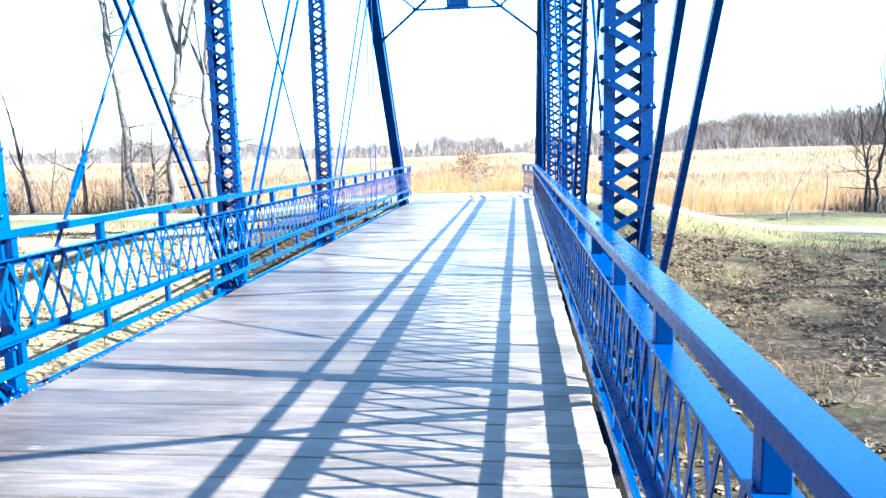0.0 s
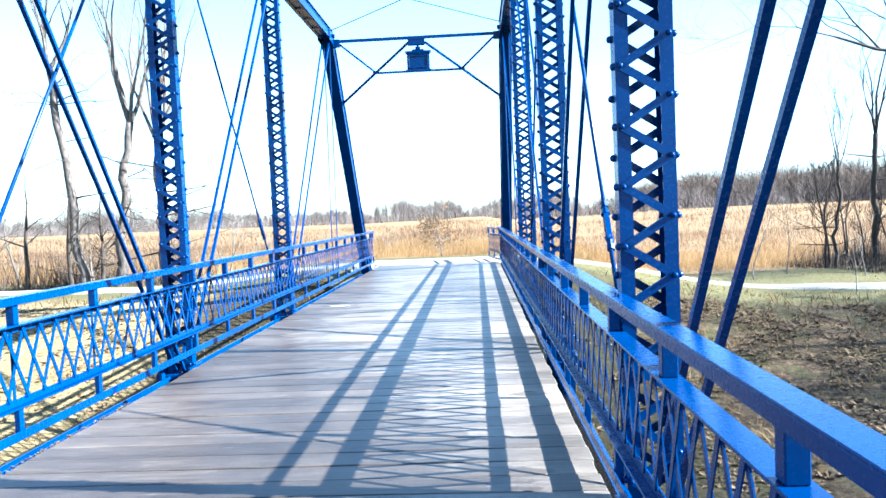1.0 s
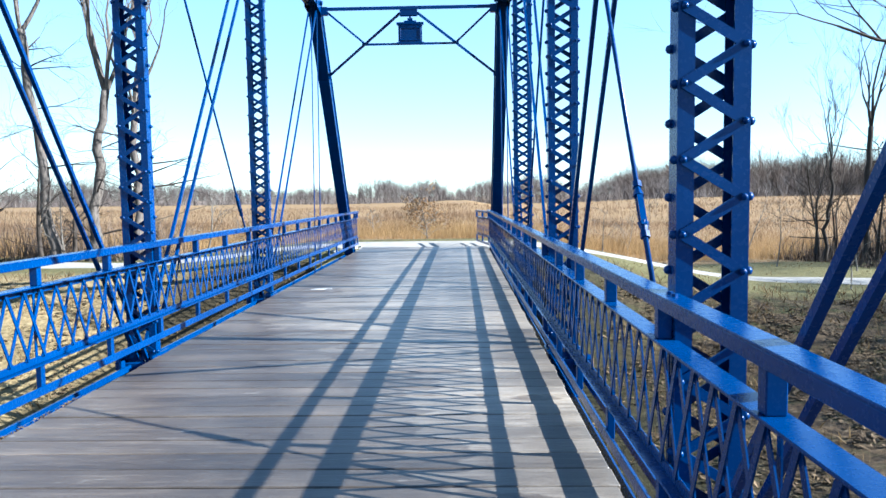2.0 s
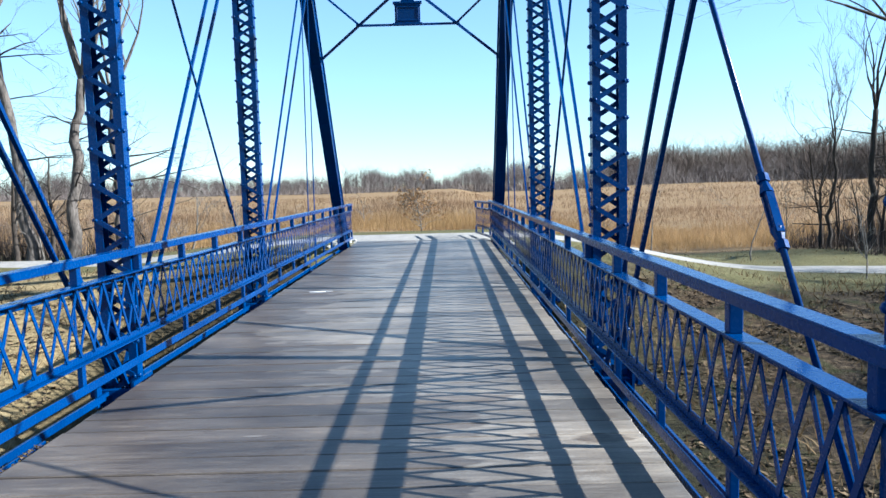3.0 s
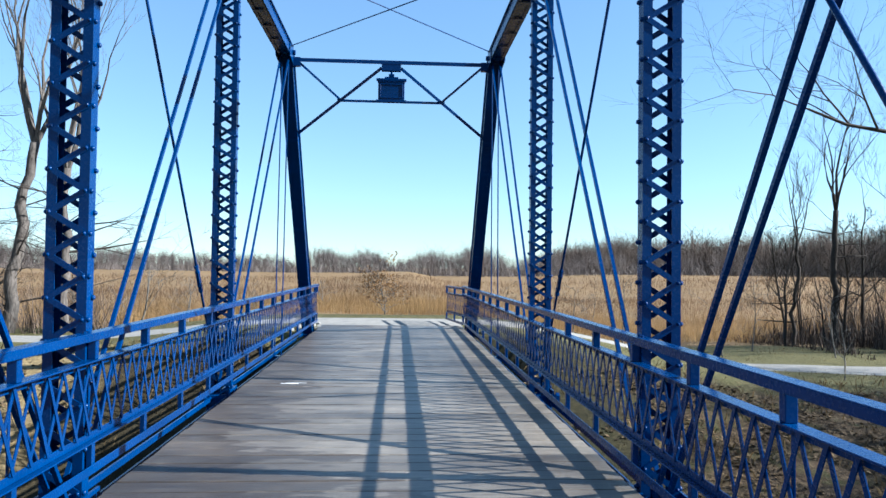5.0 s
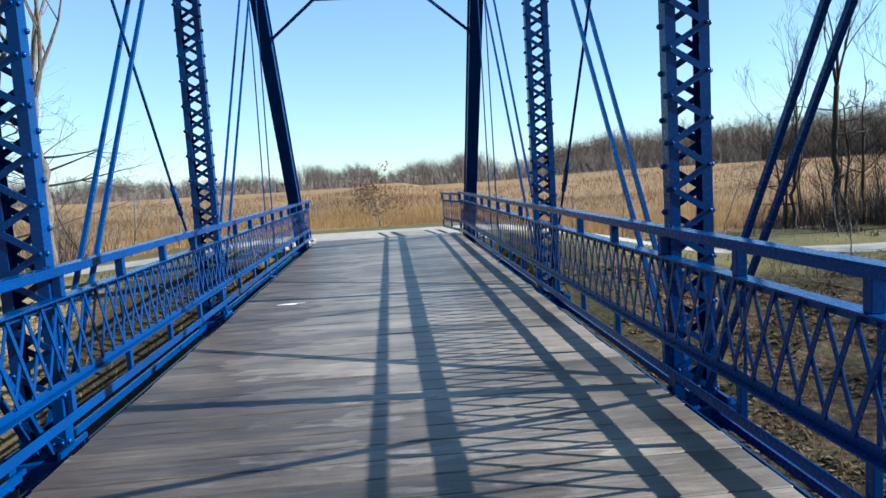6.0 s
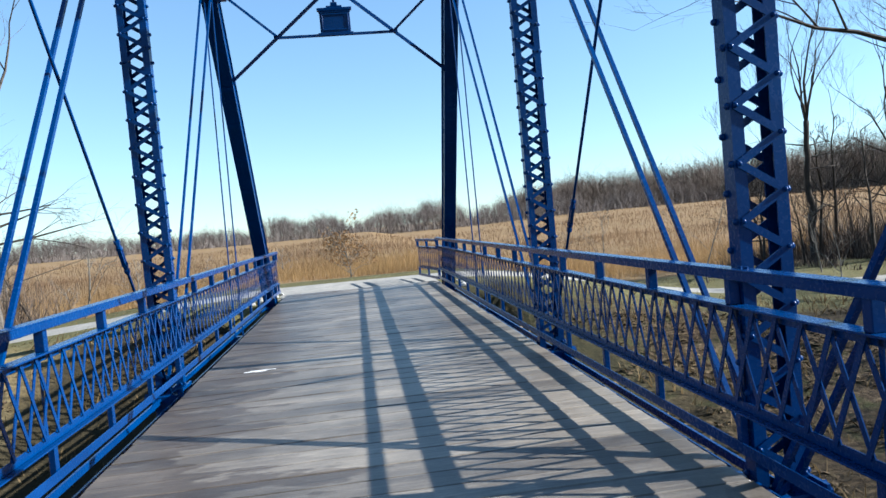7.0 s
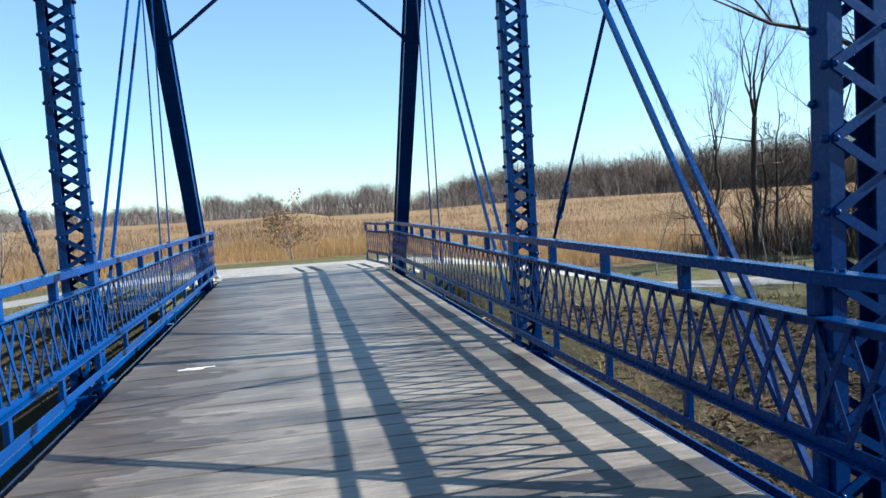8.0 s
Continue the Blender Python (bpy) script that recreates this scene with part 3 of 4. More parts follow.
def rail_post_mesh():
    """A stub under the handrail, a thin strap behind the lattice, a stub on the foot rail."""
    bm = bmesh.new()
    add_box(bm, (-0.03, -0.028, MID_Z + 0.012), (0.03, 0.028, RAIL_TOP - 0.01), 0.004)
    add_box(bm, (0.02, -0.014, LOW_Z), (0.026, 0.014, MID_Z + 0.005))
    add_box(bm, (-0.02, -0.026, FOOT_Z - 0.05), (0.022, 0.026, LOW_Z - 0.05), 0.004)
    return mesh_of("rail_post", bm, BLUE)


RAIL_POST = rail_post_mesh()


def splice_bolt_mesh():
    bm = bmesh.new()
    add_rod(bm, (0, 0, 0), (0, 0, 0.013), 0.014, sides=6)
    return mesh_of("splice_bolt", bm, BLUE)


SPLICE_BOLT = splice_bolt_mesh()


def railing(at, turn, length, s, label, flip_end=False):
    """A railing along local y. s: +1 where the deck lies on its -x side."""
    rail = empty("railing", at)
    rail.rotation_euler = (0, 0, radians(turn))

    def run(name, boxes):
        bm = bmesh.new()
        for a, b in boxes:
            add_box(bm, (a[0], 0, a[1]), (b[0], length, b[1]), 0.003)
        part(name, bm, BLUE, rail)

    run("top_rail", [((-0.05, RAIL_TOP - 0.011), (0.05, RAIL_TOP)), ((-s * 0.05, RAIL_TOP - 0.058), (-s * 0.039, RAIL_TOP - 0.009))])
    run("middle_rail", [((-0.05, MID_Z), (0.05, MID_Z + 0.012)), ((s * 0.02, MID_Z - 0.05), (s * 0.03, MID_Z + 0.002))])
    run("lattice_rail", [((s * 0.008, LOW_Z - 0.045), (s * 0.018, LOW_Z + 0.008)), ((-s * 0.04, LOW_Z - 0.055), (s * 0.018, LOW_Z - 0.045))])
    run("foot_rail", [((-s * 0.034, FOOT_Z - 0.062), (-s * 0.024, FOOT_Z + 0.004)), ((-s * 0.024, FOOT_Z - 0.062), (s * 0.02, FOOT_Z - 0.054))])
    stubs = [k * PANEL / 4 for k in range(int(length / (PANEL / 4)) + 1)]
    stubs = [v for v in stubs if v < length - 0.35] + [length]
    for v in stubs:
        piece("rail_post", RAIL_POST, pose(0, min(max(v, 0.035), length - 0.035), 0) @ Matrix.Diagonal((s, 1, 1, 1)), rail)
    n = int(length / BAR_STEP)
    for k in range(n):
        y = (k + 0.5) * length / n
        for a in (1, -1):
            m = Matrix.Translation((s * (0.003 if a > 0 else -0.004), y, (MID_Z + LOW_Z) / 2 - 0.003)) @ Matrix.Diagonal((1, a, 1, 1))
            piece("lattice_bar", LATTICE_BAR, m, rail)
    y = 0.9
    while y < length:
        for yy in (y, y + 0.06):
            piece("splice_bolt", SPLICE_BOLT, pose(0, yy, RAIL_TOP), rail)
        y += PANEL
    return tagged(rail, label, "railing", "bridge railings")


RAIL_X = 1.965
RAIL_Y0 = -9 * PANEL / 4
railing((-RAIL_X, RAIL_Y0, 0), 0, 18.36 - RAIL_Y0, -1, "blue painted iron railing with crossed lattice bars")
railing((RAIL_X, RAIL_Y0, 0), 0, 18.1 - RAIL_Y0, 1, "blue painted iron railing with crossed lattice bars")
railing((RAIL_X, 18.16, -0.05), 8.5, 2.1, 1, "short blue iron wing railing at the deck's end")


# ---------------------------------------------------------------- bare trees
def grow(rng, bm, p, d, r, length, depth, kids, spread_, gravity, sides, tips):
    """A limb of several bent pieces, which forks."""
    n = 4 if depth > 1 else 3
    pts, rad = [p.copy()], [r]
    for k in range(n):
        d = (d + Vector((rng.gauss(0, 0.12), rng.gauss(0, 0.12), rng.gauss(0, 0.08) + gravity))).normalized()
        p = p + d * (length / n)
        pts.append(p.copy())
        rad.append(r * (1 - 0.62 * (k + 1) / n))
    loops = []
    for q, rr, nxt in zip(pts, rad, pts[1:] + [pts[-1] + d]):
        m = frame_along(q, nxt if (nxt - q).length > 1e-5 else q + d)
        loops.append([bm.verts.new(m @ Vector((rr * math.cos(a), rr * math.sin(a), 0))) for a in (2 * math.pi * i / sides for i in range(sides))])
    for a, b in zip(loops, loops[1:]):
        for i in range(sides):
            bm.faces.new((a[i], a[(i + 1) % sides], b[(i + 1) % sides], b[i]))
    tips.append((pts[-1], d))
    if depth <= 0:
        return
    for k in range(kids):
        at = rng.uniform(0.35, 1.0) if k else 1.0
        i = min(n - 1, int(at * n))
        f = at * n - i
        q = pts[i].lerp(pts[i + 1], f)
        side = Vector((rng.gauss(0, 1), rng.gauss(0, 1), rng.gauss(0, 0.6)))
        side = (side - d * side.dot(d)).normalized()
        dd = (d + side * spread_ * rng.uniform(0.6, 1.3)).normalized()
        grow(rng, bm, q, dd, max(0.004, rad[i] * rng.uniform(0.45, 0.65)), length * rng.uniform(0.45, 0.75), depth - 1, kids, spread_, gravity,
             max(3, sides - 1), tips)


def bare_tree(x, y, height, r, seed, label, mat, depth=4, kids=3, lean=(0, 0), fork=0.5, leaves=0, name="bare_tree", spread_=0.7, gravity=0.05, sink=0.15, limbs=0, reach=1.0):
    rng = random.Random(seed)
    z = land(x, y)
    tree = empty(name, (x, y, z))
    bm = bmesh.new()
    p, d = Vector((0, 0, -sink)), Vector((lean[0], lean[1], 1)).normalized()
    pts, rad = [p.copy()], [r * 1.35]
    n = 9
    for k in range(n):
        d = (d + Vector((rng.gauss(0, 0.085), rng.gauss(0, 0.085), 0.05))).normalized()
        p = p + d * height * 0.8 / n
        pts.append(p.copy())
        rad.append(r * (1 - 0.8 * (k + 1) / n))
    loops = []
    for q, rr, nxt in zip(pts, rad, pts[1:] + [pts[-1] + d]):
        m = frame_along(q, nxt)
        loops.append([bm.verts.new(m @ Vector((rr * math.cos(a), rr * math.sin(a), 0))) for a in (2 * math.pi * i / 9 for i in range(9))])
    for a, b in zip(loops, loops[1:]):
        for i in range(9):
            bm.faces.new((a[i], a[(i + 1) % 9], b[(i + 1) % 9], b[i]))
    smooth(bm)
    part("trunk", bm, mat, tree)
    bm = bmesh.new()
    tips = []
    limbs = limbs or max(7, int(height * 0.9))
    for k in range(limbs):
        at = fork + (1 - fork) * (k + rng.random()) / limbs
        i = min(n - 1, int(at * n))
        q = pts[i].lerp(pts[i + 1], at * n - i)
        a = rng.uniform(0, 2 * math.pi)
        d = Vector((math.cos(a), math.sin(a), rng.uniform(0.2, 0.7) if leaves else rng.uniform(0.35, 1.1))).normalized()
        grow(rng, bm, q, d, rad[i] * rng.uniform(0.35, 0.6), reach * height * (1.15 - at) * rng.uniform(0.3, 0.5), depth - 1, kids, spread_, gravity, 5, tips)
    grow(rng, bm, pts[-1], d, rad[-1], height * 0.25, depth - 1, kids, spread_, gravity, 5, tips)
    tagged(part("crown", bm, mat, tree), kind="stuff")
    if leaves:
        bm = bmesh.new()
        cells = {}
        for q, d in tips:
            cells.setdefault((round(q.x / 0.16), round(q.y / 0.16), round(q.z / 0.16)), (q, d))
        cells = list(cells.values())
        for k in range(leaves):
            q, d = cells[rng.randrange(len(cells))]
            if q.z > height * 0.8 and rng.random() < 0.5:
                continue
            q = q + Vector((rng.gauss(0, 0.05), rng.gauss(0, 0.05), rng.gauss(0, 0.05)))
            a = Vector((rng.gauss(0, 1), rng.gauss(0, 1), rng.gauss(0, 1))).normalized() * 0.05
            b = a.cross(Vector((rng.gauss(0, 1), rng.gauss(0, 1), rng.gauss(0, 1)))).normalized() * 0.03
            vs = [bm.verts.new(q + o) for o in (-a, b, a, -b)]
            bm.faces.new(vs)
        tagged(part("leaves", bm, LEAF, tree, "a few dry brown leaves"), kind="stuff")
    return tagged(tree, label, "tree")


GREY_TREE = "tall leafless tree with pale grey bark beside the trail"
DARK_TREE = "leafless dark tree rising from brush"


def forked_tree(x, y, fork_z, r, seed, label, mat, lean, limbs, limb_len, twigs=7, twig_len=1.4):
    """A bare trunk that keeps its girth up to a fork, then breaks into steep limbs."""
    rng = random.Random(seed)
    tree = empty("bare_tree", (x, y, land(x, y)))
    bm = bmesh.new()
    n = 12
    pts, rad = [], []
    sway = [rng.gauss(0, 0.07) for _ in range(n + 1)]
    for k in range(n + 1):
        u = k / n
        pts.append(Vector((lean[0] * u * fork_z + sway[k], lean[1] * u * fork_z + 0.6 * sway[-k - 1], -0.15 + (fork_z + 0.15) * u)))
        rad.append(r * (1.25 - 0.45 * u + 0.3 * max(0.0, 0.12 - u) / 0.12))
    rad[-1] *= 1.12
    loops = []
    for q, rr in zip(pts, rad):
        loops.append([bm.verts.new(q + Vector((rr * rng.uniform(0.92, 1.08) * math.cos(a), rr * rng.uniform(0.92, 1.08) * math.sin(a), 0))) for a in (2 * math.pi * i / 10 for i in range(10))])
    for a, b in zip(loops, loops[1:]):
        for i in range(10):
            bm.faces.new((a[i], a[(i + 1) % 10], b[(i + 1) % 10], b[i]))
    bm.faces.new(loops[-1])
    smooth(bm)
    part("trunk", bm, mat, tree)
    for k in range(limbs):
        bm = bmesh.new()
        a = 2 * math.pi * (k + 0.3 * rng.random()) / limbs
        d = Vector((0.3 * math.cos(a), 0.3 * math.sin(a), 1)).normalized()
        grow(rng, bm, pts[-1] - Vector((0, 0, 0.12)), d, r * rng.uniform(0.42, 0.62), limb_len * rng.uniform(0.7, 1.0), 4, 3, 0.42, 0.1, 6, [])
        tagged(part("limb", bm, mat, tree), kind="stuff")
    bm = bmesh.new()
    for k in range(twigs):
        i = rng.randrange(3, n)
        a = rng.uniform(0, 2 * math.pi)
        grow(rng, bm, pts[i], Vector((math.cos(a), math.sin(a), rng.uniform(-0.1, 0.6))).normalized(), rng.uniform(0.02, 0.045), twig_len * rng.uniform(0.6, 1.4), 3, 3, 0.8, -0.02, 5, [])
    tagged(part("branchwork", bm, DARK_BARK, tree, "thin dark side shoots"), kind="stuff")
    return tagged(tree, label, "tree")


forked_tree(-12.45, 23.0, 6.2, 0.17, 11, GREY_TREE, TREE_BARK, (0.11, 0.0), 5, 4.6)
forked_tree(-10.75, 23.2, 5.4, 0.15, 12, GREY_TREE, TREE_BARK, (-0.01, 0.02), 6, 4.8, 12, 2.4)
forked_tree(-13.7, 22.8, 8.4, 0.16, 13, GREY_TREE, TREE_BARK, (-0.1, 0.0), 3, 3.6, 9)
bare_tree(-13.0, 22.6, 4.6, 0.1, 14, "broken leafless snag with crooked stubs", DARK_BARK, 3, 3, (0.12, 0.0), 0.35, spread_=1.1, gravity=-0.06, limbs=9, reach=0.8)
bare_tree(-13.9, 22.2, 4.6, 0.1, 15, DARK_TREE, DARK_BARK, 4, 3, (-0.04, 0.0), 0.3)
bare_tree(-16.4, 23.4, 6.0, 0.1, 16, DARK_TREE, DARK_BARK, 4, 3, (0.1, 0.0), 0.3)
bare_tree(-19.5, 24.5, 7.0, 0.11, 17, DARK_TREE, DARK_BARK, 4, 3, (0.0, 0.0), 0.3)

trunk_lean = (0.0, 0.05, -0.04, 0.08, -0.06)
for k, (x, y, h, r) in enumerate([(16.0, 27.2, 6.0, 0.07), (20.3, 25.0, 7.5, 0.1), (22.0, 24.0, 9.0, 0.14), (19.3, 28.5, 6.8, 0.08),
                                  (24.0, 26.5, 8.4, 0.12), (17.3, 29.5, 6.2, 0.07), (26.5, 24.8, 9.5, 0.15), (21.2, 30.0, 7.6, 0.1), (29.5, 27.0, 9.0, 0.13)]):
    bare_tree(x, y, h, r, 30 + k, DARK_TREE, DARK_BARK, 4, 4, (trunk_lean[k % 5], 0.0), 0.3, spread_=0.5, gravity=0.13, limbs=14, reach=0.6)
forked_tree(18.0, 27.0, 5.6, 0.115, 61, DARK_TREE, DARK_BARK, (-0.02, 0.0), 4, 3.6, 5)
forked_tree(16.9, 28.2, 4.4, 0.07, 62, DARK_TREE, DARK_BARK, (0.03, 0.0), 3, 2.6, 6)
forked_tree(21.0, 26.6, 4.8, 0.1, 63, DARK_TREE, DARK_BARK, (0.08, 0.0), 4, 3.2, 6)
# trees out of view on the right, put here to cast shade on the bank
for k, (x, y, h) in enumerate([(24, 1.0, 12), (27, 3.5, 13), (23, 5.5, 11), (25, 8.5, 11), (22.5, 11.0, 12), (29, 13.5, 14), (24, 14.5, 11), (26, 17.5, 10), (33, 7.0, 15)]):
    bare_tree(x, y, h, 0.22, 160 + k, "tall leafless tree out of view, added to shade the bank", DARK_BARK, 5, 4, (0, 0), 0.25)
trng = random.Random(21)
for k in range(12):
    bare_tree(-9.2 - 1.15 * k + trng.gauss(0, 0.4), trng.uniform(22.8, 26), trng.uniform(2.4, 4.6), trng.uniform(0.03, 0.07), 240 + k, "crooked leafless young tree in the brush", DARK_BARK if k % 2 else BARK,
              3, 4, (trng.gauss(0, 0.2), 0.0), 0.2, limbs=9)
for k in range(30):
    bare_tree(trng.uniform(17.4, 32), trng.uniform(22.5, 32), trng.uniform(3.6, 7.0), trng.uniform(0.035, 0.07), 120 + k, "slim leafless tree in a brown thicket", DARK_BARK,
              3, 4, (trng.gauss(0, 0.06), 0.0), 0.38, spread_=0.45, gravity=0.15, limbs=12, reach=0.6)
# the tree whose bough reaches in high up
tall = bare_tree(20.8, 24.0, 14.0, 0.26, 52, "large leafless tree with a long reaching bough", DARK_BARK, 4, 3, (0.02, 0.0), 0.45)
bm = bmesh.new()
grow(random.Random(6), bm, Vector((-0.1, 0, 7.3)), Vector((-1, -0.05, 0.3)).normalized(), 0.11, 6.4, 4, 4, 0.75, 0.0, 6, [])
part("bough", bm, DARK_BARK, tall)

for k, (x, y, h) in enumerate([(8.0, 23.4, 3.0), (11.4, 23.0, 4.2), (13.2, 24.5, 3.4), (15.2, 22.6, 2.6), (6.6, 24.8, 2.2), (12.3, 17.6, 2.2)]):
    bare_tree(x, y, h, 0.028, 70 + k, "slim leafless sapling on the mown grass", BARK, 3, 3, (0, 0), 0.35, name="sapling")
bare_tree(-0.3, 27.4, 2.35, 0.03, 90, "small young oak keeping some dry brown leaves", BARK, 3, 4, (0, 0), 0.1, leaves=900, name="young_tree", spread_=0.7, gravity=0.04, limbs=40, reach=0.85)
bare_tree(-7.2, 24.8, 2.1, 0.025, 91, "slim leafless sapling on the mown grass", BARK, 3, 3, (0, 0), 0.3, name="sapling")


# ---------------------------------------------------------------- stems by the thousand
def stems(name, base, height, width, lean, mat, label, category, blades=1):
    """Thin upright triangles, one island a stem. base: (n, 2) places; height, width: n values."""
    rng = np.random.default_rng(len(base))
    n = len(base)
    z = np.array([land(x, y) for x, y in base]) - 0.03
    ang = rng.uniform(0, math.pi, n)
    dx, dy = np.cos(ang) * width / 2, np.sin(ang) * width / 2
    lx, ly = rng.normal(0, lean, n) * height, rng.normal(0, lean, n) * height
    a = np.stack([base[:, 0] - dx, base[:, 1] - dy, z], 1)
    b = np.stack([base[:, 0] + dx, base[:, 1] + dy, z], 1)
    c = np.stack([base[:, 0] + dx * 0.7 + lx * 0.4, base[:, 1] + dy * 0.7 + ly * 0.4, z + height * 0.6], 1)
    d = np.stack([base[:, 0] - dx * 0.7 + lx * 0.4, base[:, 1] - dy * 0.7 + ly * 0.4, z + height * 0.6], 1)
    e = np.stack([base[:, 0] + lx, base[:, 1] + ly, z + height], 1)
    verts = np.stack([a, b, c, d, e], 1).reshape(-1, 3)
    i = np.arange(n)[:, None] * 5
    me = bpy.data.meshes.new(name)
    faces = np.concatenate([np.concatenate([i, i + 1, i + 2, i + 3], 1)], 0).tolist() + np.concatenate([i + 3, i + 2, i + 4], 1).tolist()
    me.from_pydata(verts.tolist(), [], faces)
    me.materials.append(mat)
    return tagged(new(name, me), label, category, kind="stuff")


rng = np.random.default_rng(5)


def scatter(n, x0, x1, y0, y1):
    return np.stack([rng.uniform(x0, x1, n), rng.uniform(y0, y1, n)], 1)


def clumped(p, keep, scale):
    return p[[noise.noise((x * scale, y * scale, 7.0)) + 0.25 * noise.noise((x * scale * 4, y * scale * 4, 1.0)) > keep for x, y in p]]


# tall straw-coloured grass, thick at its near edge
p = clumped(np.concatenate([scatter(80000, -40, 45, 28.5, 42), scatter(40000, -70, 80, 42, 75), scatter(26000, -130, 140, 75, 140), scatter(9000, 30, 200, 60, 190)]), -0.45, 0.12)
p = p[p[:, 1] + 1.5 * np.sin(p[:, 0] * 0.3) > 29]
far = 1 + (p[:, 1] - 28) / 30
lumps = np.array([0.85 + 0.75 * noise.noise((x * 0.23, y * 0.16, 4.0)) + 0.4 * noise.noise((x * 0.9, y * 0.6, 9.0)) for x, y in p])
stems("tall_grass", p, rng.uniform(0.35, 0.95, len(p)) ** 1.2 * np.clip(lumps, 0.3, 1.5), 0.013 * far * rng.uniform(0.7, 1.4, len(p)), 0.3, REED, "tall dry straw-coloured grass of the field", "grass")
# tufts and dead stalks on the banks
p = clumped(np.concatenate([scatter(16000, 2.6, 22, -6, 17), scatter(8500, -22, -6.3, -6, 17.5), scatter(700, -6.3, -2.4, 12, 17.5)]), -0.05, 0.6)
stems("tuft_grass", p, rng.uniform(0.05, 0.3, len(p)), rng.uniform(0.012, 0.04, len(p)), 0.6, TUFT, "dead grass tufts and stalks on the bank", "grass")
p = clumped(np.concatenate([scatter(9000, 3, 40, 21.6, 29), scatter(7000, -40, -3, 22.2, 29), scatter(3000, 2.2, 20, 15, 19.2), scatter(3000, -20, -2.2, 15, 19.4)]), -0.1, 0.5)
stems("short_grass", p, rng.uniform(0.03, 0.1, len(p)), rng.uniform(0.01, 0.03, len(p)), 0.4, TUFT, "short yellowed grass beside the trail", "grass")
# dry leaves on the ledge beside the deck
lp = np.stack([rng.uniform(-1.94, -1.835, 1500), rng.uniform(-6.0, 2.6, 1500)], 1)
fl_v, fl_f = [], []
for k, (x, y) in enumerate(lp):
    a, r = rng.uniform(0, 6.28), rng.uniform(0.008, 0.026)
    z = -0.066 + rng.uniform(0, 0.03)
    for q, t_ in ((0, 0.0), (1, 0.012), (2, 0.0), (3, 0.012)):
        fl_v.append((x + r * math.cos(a + q * 1.57) * (1 if q % 2 else 0.5), y + r * math.sin(a + q * 1.57) * (1 if q % 2 else 0.5), z + t_))
    fl_f.append((4 * k, 4 * k + 1, 4 * k + 2, 4 * k + 3))
me = bpy.data.meshes.new("dry_leaves")
me.from_pydata(fl_v, [], fl_f)
me.materials.append(TUFT)
tagged(new("dry_leaves", me), "dry leaves and straw caught along the deck edge", "leaves", kind="stuff")
# curled leaves lying thick on the banks
def litter(name, p, label):
    r = np.random.default_rng(len(p))
    verts, faces = [], []
    for k, (x, y) in enumerate(p):
        a, s, t_ = r.uniform(0, 6.28), r.uniform(0.02, 0.075), r.normal(0, 0.5)
        z = land(x, y) + 0.012 + 0.3 * s * abs(t_)
        ux, uy = math.cos(a) * s, math.sin(a) * s
        wx, wy = -uy * 0.6, ux * 0.6
        lift = s * t_ * 0.6
        verts.extend([(x - ux, y - uy, z - lift), (x + wx, y + wy, z + 0.3 * s), (x + ux, y + uy, z + lift), (x - wx, y - wy, z + 0.3 * s * r.uniform(-0.5, 1))])
        faces.append((4 * k, 4 * k + 1, 4 * k + 2, 4 * k + 3))
    me = bpy.data.meshes.new(name)
    me.from_pydata(verts, [], faces)
    me.materials.append(LITTER)
    return tagged(new(name, me), label, "leaves", kind="stuff")


litter("leaf_litter", clumped(np.concatenate([scatter(3500, 2.6, 5.2, -4, 15.5), scatter(26000, 5.2, 15, -4, 15.5), scatter(9000, 15, 22, 2, 15.5)]), -0.05, 0.7), "curled dry leaves lying thick on the brown bank")
litter("leaf_litter", clumped(scatter(11000, -13, -6.3, -4, 16), -0.05, 0.8), "dry leaves scattered on the yellow grass bank")
# brush under the trees
p = clumped(scatter(26000, 16.0, 38, 22.0, 34), -0.25, 0.25)
lump = np.array([0.75 + 0.9 * noise.noise((x * 0.5, y * 0.5, 3.0)) for x, y in p])
tall_ = (0.3 + 3.2 * rng.beta(1.2, 2.8, len(p))) * np.clip((p[:, 0] - 15.4) / 5.0, 0.2, 1.15) * np.clip(lump, 0.25, 1.6)
stems("brush", p, tall_, rng.uniform(0.014, 0.04, len(p)), 0.25, DARK_WOOD, "dark brown leafless brush under the trees", "brush")
p = clumped(scatter(5200, -26, -10.2, 22.6, 27.5), -0.15, 0.3)
stems("brush", p, 0.3 + 2.1 * rng.beta(1.3, 2.0, len(p)), rng.uniform(0.01, 0.026, len(p)), 0.4, DARK_WOOD, "grey-brown leafless brush under the trees", "brush")
for k, (x, y, h) in enumerate([(-8.6, 29.5, 2.0), (-11.5, 30.5, 1.8), (-14.2, 31.5, 2.4), (-6.2, 31.0, 1.6), (-17.5, 33.0, 2.2), (5.2, 32.0, 1.9), (9.6, 33.5, 2.6), (-3.6, 36.0, 1.8)]):
    bare_tree(x, y, h, 0.025, 200 + k, "small leafless shrub in the dry field", BARK, 3, 4, (0, 0), 0.15, name="shrub", limbs=10)



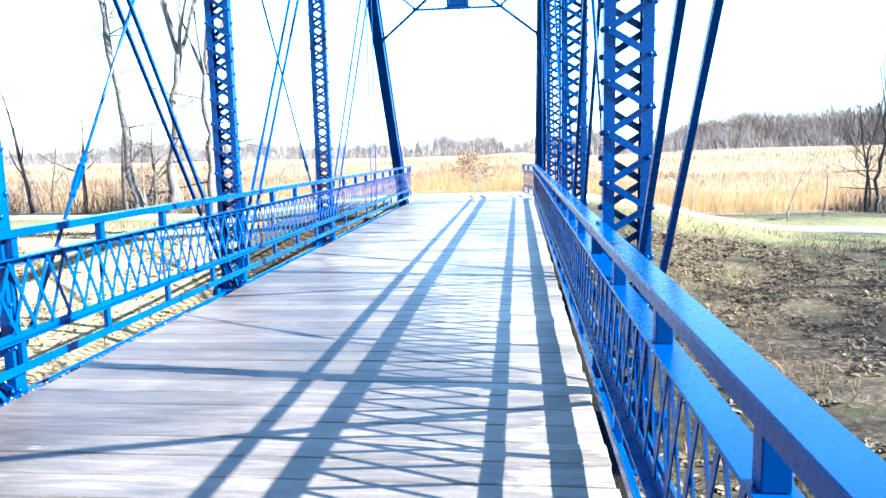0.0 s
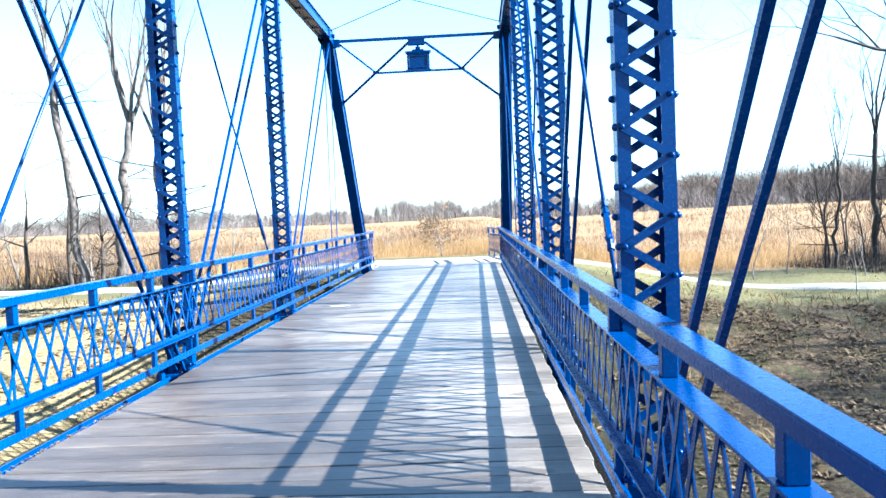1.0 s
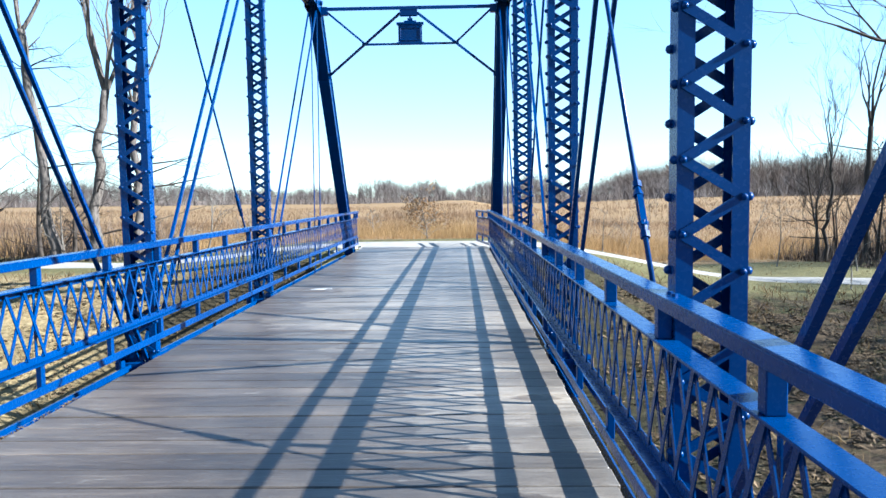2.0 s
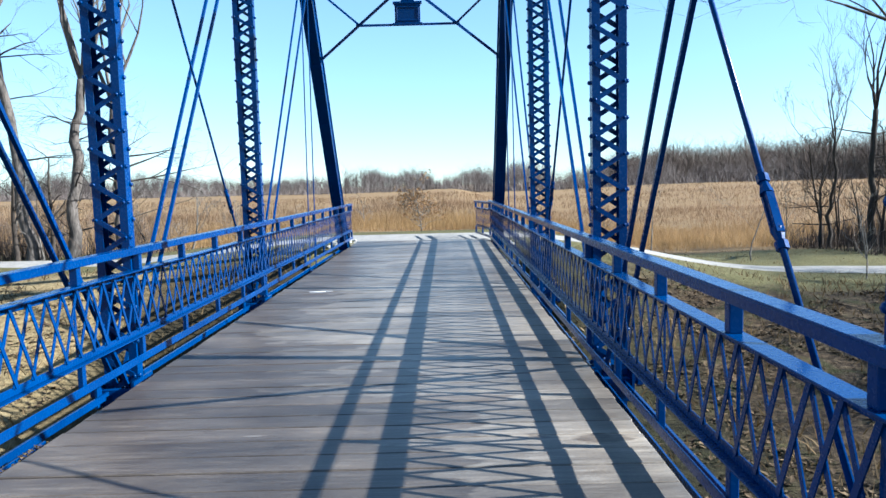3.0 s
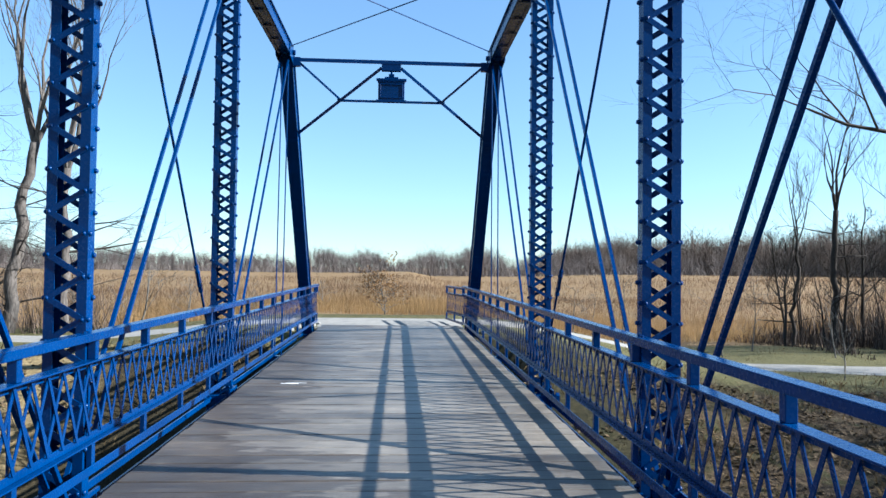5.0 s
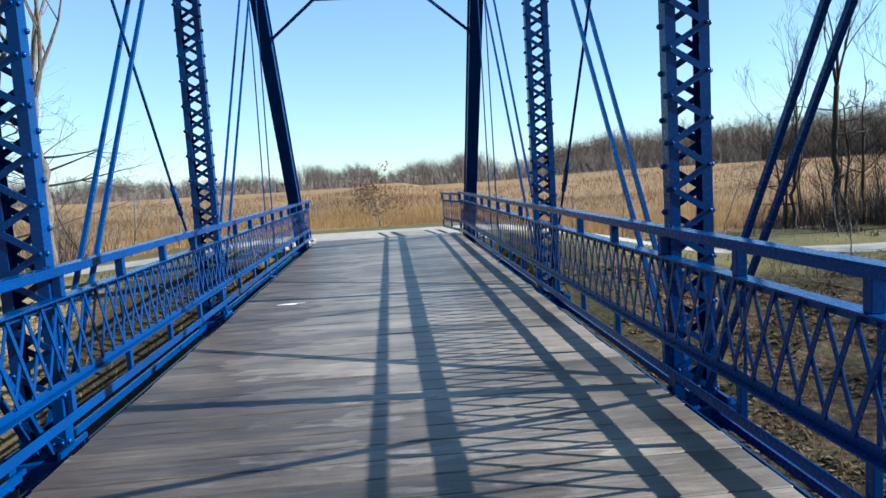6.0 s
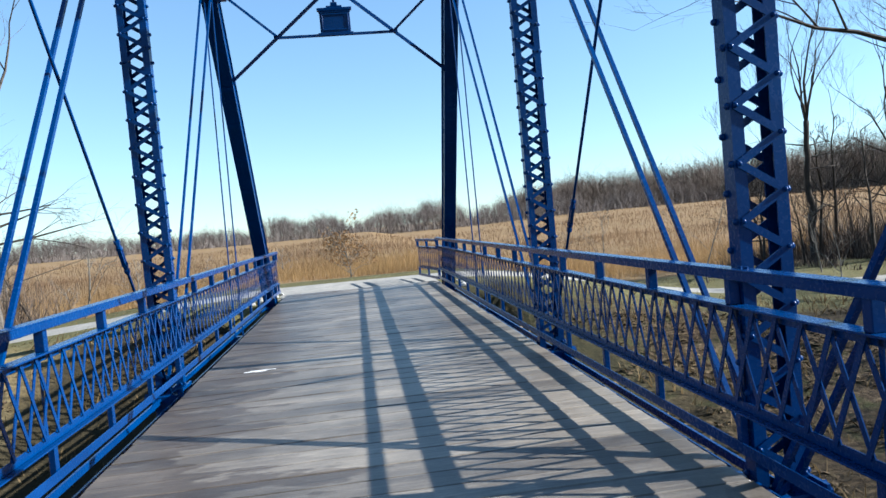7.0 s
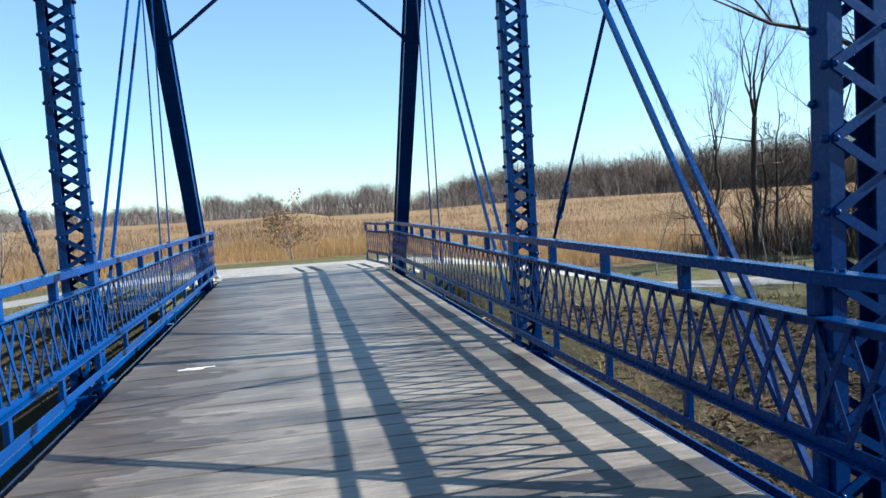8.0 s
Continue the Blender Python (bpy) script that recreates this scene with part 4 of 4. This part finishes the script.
# ---------------------------------------------------------------- the wood across the field
def far_wood(name, n, line, depth, height, seed, label, mat):
    """A band of leafless trees: each a stem with a fan of thin boughs."""
    r = np.random.default_rng(seed)
    verts, faces = [], []

    def blade(a, b, wa, wb, turn):
        k = len(verts)
        ox, oy = math.cos(turn), math.sin(turn)
        verts.extend([(a[0] - ox * wa, a[1] - oy * wa, a[2]), (a[0] + ox * wa, a[1] + oy * wa, a[2]), (b[0] + ox * wb, b[1] + oy * wb, b[2]), (b[0] - ox * wb, b[1] - oy * wb, b[2])])
        faces.append((k, k + 1, k + 2, k + 3))

    for _ in range(n):
        s = r.uniform(0, 1)
        x, y = line(s)
        y += r.uniform(0, depth)
        z = land(x, y) - 0.2
        h = height(s) * (0.7 + 0.3 * math.sin(s * 131) * math.sin(s * 47) + r.normal(0, 0.1))
        w = 0.0055 * h
        lean = r.normal(0, 0.04, 2) * h
        top = (x + lean[0], y + lean[1], z + h * 0.62)
        blade((x, y, z), top, w * 1.2, w * 0.6, r.uniform(-0.5, 0.5))
        wide = h * r.uniform(0.16, 0.3)
        for _ in range(20):
            at = r.uniform(0.2, 1.0)
            q = (x + lean[0] * at, y + lean[1] * at, z + h * 0.62 * at)
            a, g = r.uniform(0, 2 * math.pi), r.uniform(0.15, 1.0)
            out = wide * math.sqrt(1 - (2 * g - 1) ** 2 * 0.9) * r.uniform(0.5, 1.0)
            e = (x + lean[0] + math.cos(a) * out, y + lean[1] + math.sin(a) * out, max(q[2] + 0.05 * h, z + h * (0.35 + 0.65 * g)))
            blade(q, e, w * 0.6, w * 0.25, r.uniform(-0.6, 0.6))
            ln = math.dist(q, e)
            for _ in range(3):
                a2, f = a + r.normal(0, 1.0), r.uniform(0.35, 1)
                q2 = tuple(u + (v - u) * f for u, v in zip(q, e))
                blade(q2, (q2[0] + math.cos(a2) * ln * 0.4, q2[1] + math.sin(a2) * ln * 0.4, q2[2] + ln * r.uniform(0.1, 0.45)), w * 0.35, w * 0.18, r.uniform(-0.6, 0.6))
    me = bpy.data.meshes.new(name)
    me.from_pydata(verts, [], faces)
    me.materials.append(mat)
    return tagged(new(name, me), label, "woodland", kind="stuff")


far_wood("far_woodland", 3800, lambda s: (-330 + 520 * s, 250 - 60 * s), 60, lambda s: 8.2 + 1.2 * math.sin(s * 21) + 0.8 * math.sin(s * 57), 3, "distant leafless brown-grey wood across the field", FAR_WOOD)
far_wood("far_woodland", 3600, lambda s: (60 + 230 * s, 235 - 125 * s), 55, lambda s: 11.0 + 4.5 * min(1.0, s / 0.3) + 1.5 * math.sin(s * 17), 4, "leafless dark brown wood along the field's edge", EDGE_WOOD)


p = np.concatenate([np.stack([x, 246 - 0.115 * (x + 330) + rng.uniform(0, 55, len(x))], 1) for x in [rng.uniform(-330, 190, 30000)]])
stems("undergrowth", p, 1.0 + 3.6 * rng.beta(1.5, 2.5, len(p)), rng.uniform(0.05, 0.16, len(p)), 0.55, FAR_WOOD, "dense grey-brown undergrowth at the wood's edge", "brush")

q = rng.uniform(0, 1, 22000)
p = np.stack([60 + 230 * q + rng.normal(0, 3, len(q)), 232 - 125 * q + rng.uniform(0, 50, len(q))], 1)
stems("undergrowth", p, 1.2 + 4.6 * rng.beta(1.5, 2.5, len(p)), rng.uniform(0.05, 0.16, len(p)), 0.55, EDGE_WOOD, "dense brown undergrowth at the wood's edge", "brush")

# ---------------------------------------------------------------- stones at the deck's end
def stone_mesh(seed):
    r = random.Random(seed)
    bm = bmesh.new()
    bmesh.ops.create_icosphere(bm, subdivisions=1, radius=0.5)
    for v in bm.verts:
        v.co *= r.uniform(0.75, 1.2)
        v.co.z *= 0.6
    return mesh_of("stone", bm, STONE)


stone_kinds = [stone_mesh(k) for k in range(4)]
srng = random.Random(8)
for k in range(26):
    s = -1 if k % 2 else 1
    x, y = s * srng.uniform(2.0, 2.7) if s < 0 else srng.uniform(1.9, 2.6), srng.uniform(17.9, 19.6)
    size = srng.uniform(0.08, 0.22)
    ob = new("stone", stone_kinds[k % 4])
    ob.matrix_basis = pose(x, y, land(x, y) + 0.12 * size, 0, 0, srng.uniform(0, 360)) @ Matrix.Diagonal((size, size * srng.uniform(0.7, 1.2), size, 1))
    tagged(ob, "pale broken stone at the end of the deck", "stone", "stones at the deck end")

# ---------------------------------------------------------------- deck planks
PLANK_W = 0.245


def plank_mesh(seed):
    r = random.Random(seed)
    bm = bmesh.new()
    add_box(bm, (DECK_L, -PLANK_W / 2 + 0.004, -0.07), (DECK_R, PLANK_W / 2 - 0.004, 0), 0.006)
    bmesh.ops.subdivide_edges(bm, edges=[e for e in bm.edges if abs(e.verts[0].co.x - e.verts[1].co.x) > 1], cuts=4)
    for v in bm.verts:
        if v.co.z > -0.02:
            v.co.z += r.uniform(-0.002, 0.0025)
        v.co.y += r.uniform(-0.0012, 0.0012)
    return mesh_of("plank", bm, WOOD)


deck = empty("deck", (0, 0, 0))
tagged(deck, "weathered grey wooden planks laid across the bridge", "bridge deck", kind="structure")
plank_kinds = [plank_mesh(100 + k) for k in range(6)]
prng = random.Random(4)
for k in range(int((DECK_Y1 - DECK_Y0) / PLANK_W)):
    piece("plank", plank_kinds[k % 6], pose(prng.uniform(-0.007, 0.007), DECK_Y0 + (k + 0.5) * PLANK_W, prng.uniform(-0.004, 0.0)), deck)
bm = bmesh.new()
for a, b in (((-1.36, 8.69), (-1.12, 8.735)), ((-1.3, 8.735), (-1.02, 8.77)), ((-1.24, 8.67), (-1.15, 8.69))):
    add_box(bm, (a[0], a[1], 0.0), (b[0], b[1], 0.0045))
part("paint_mark", bm, PALE, deck, "worn white paint marks")
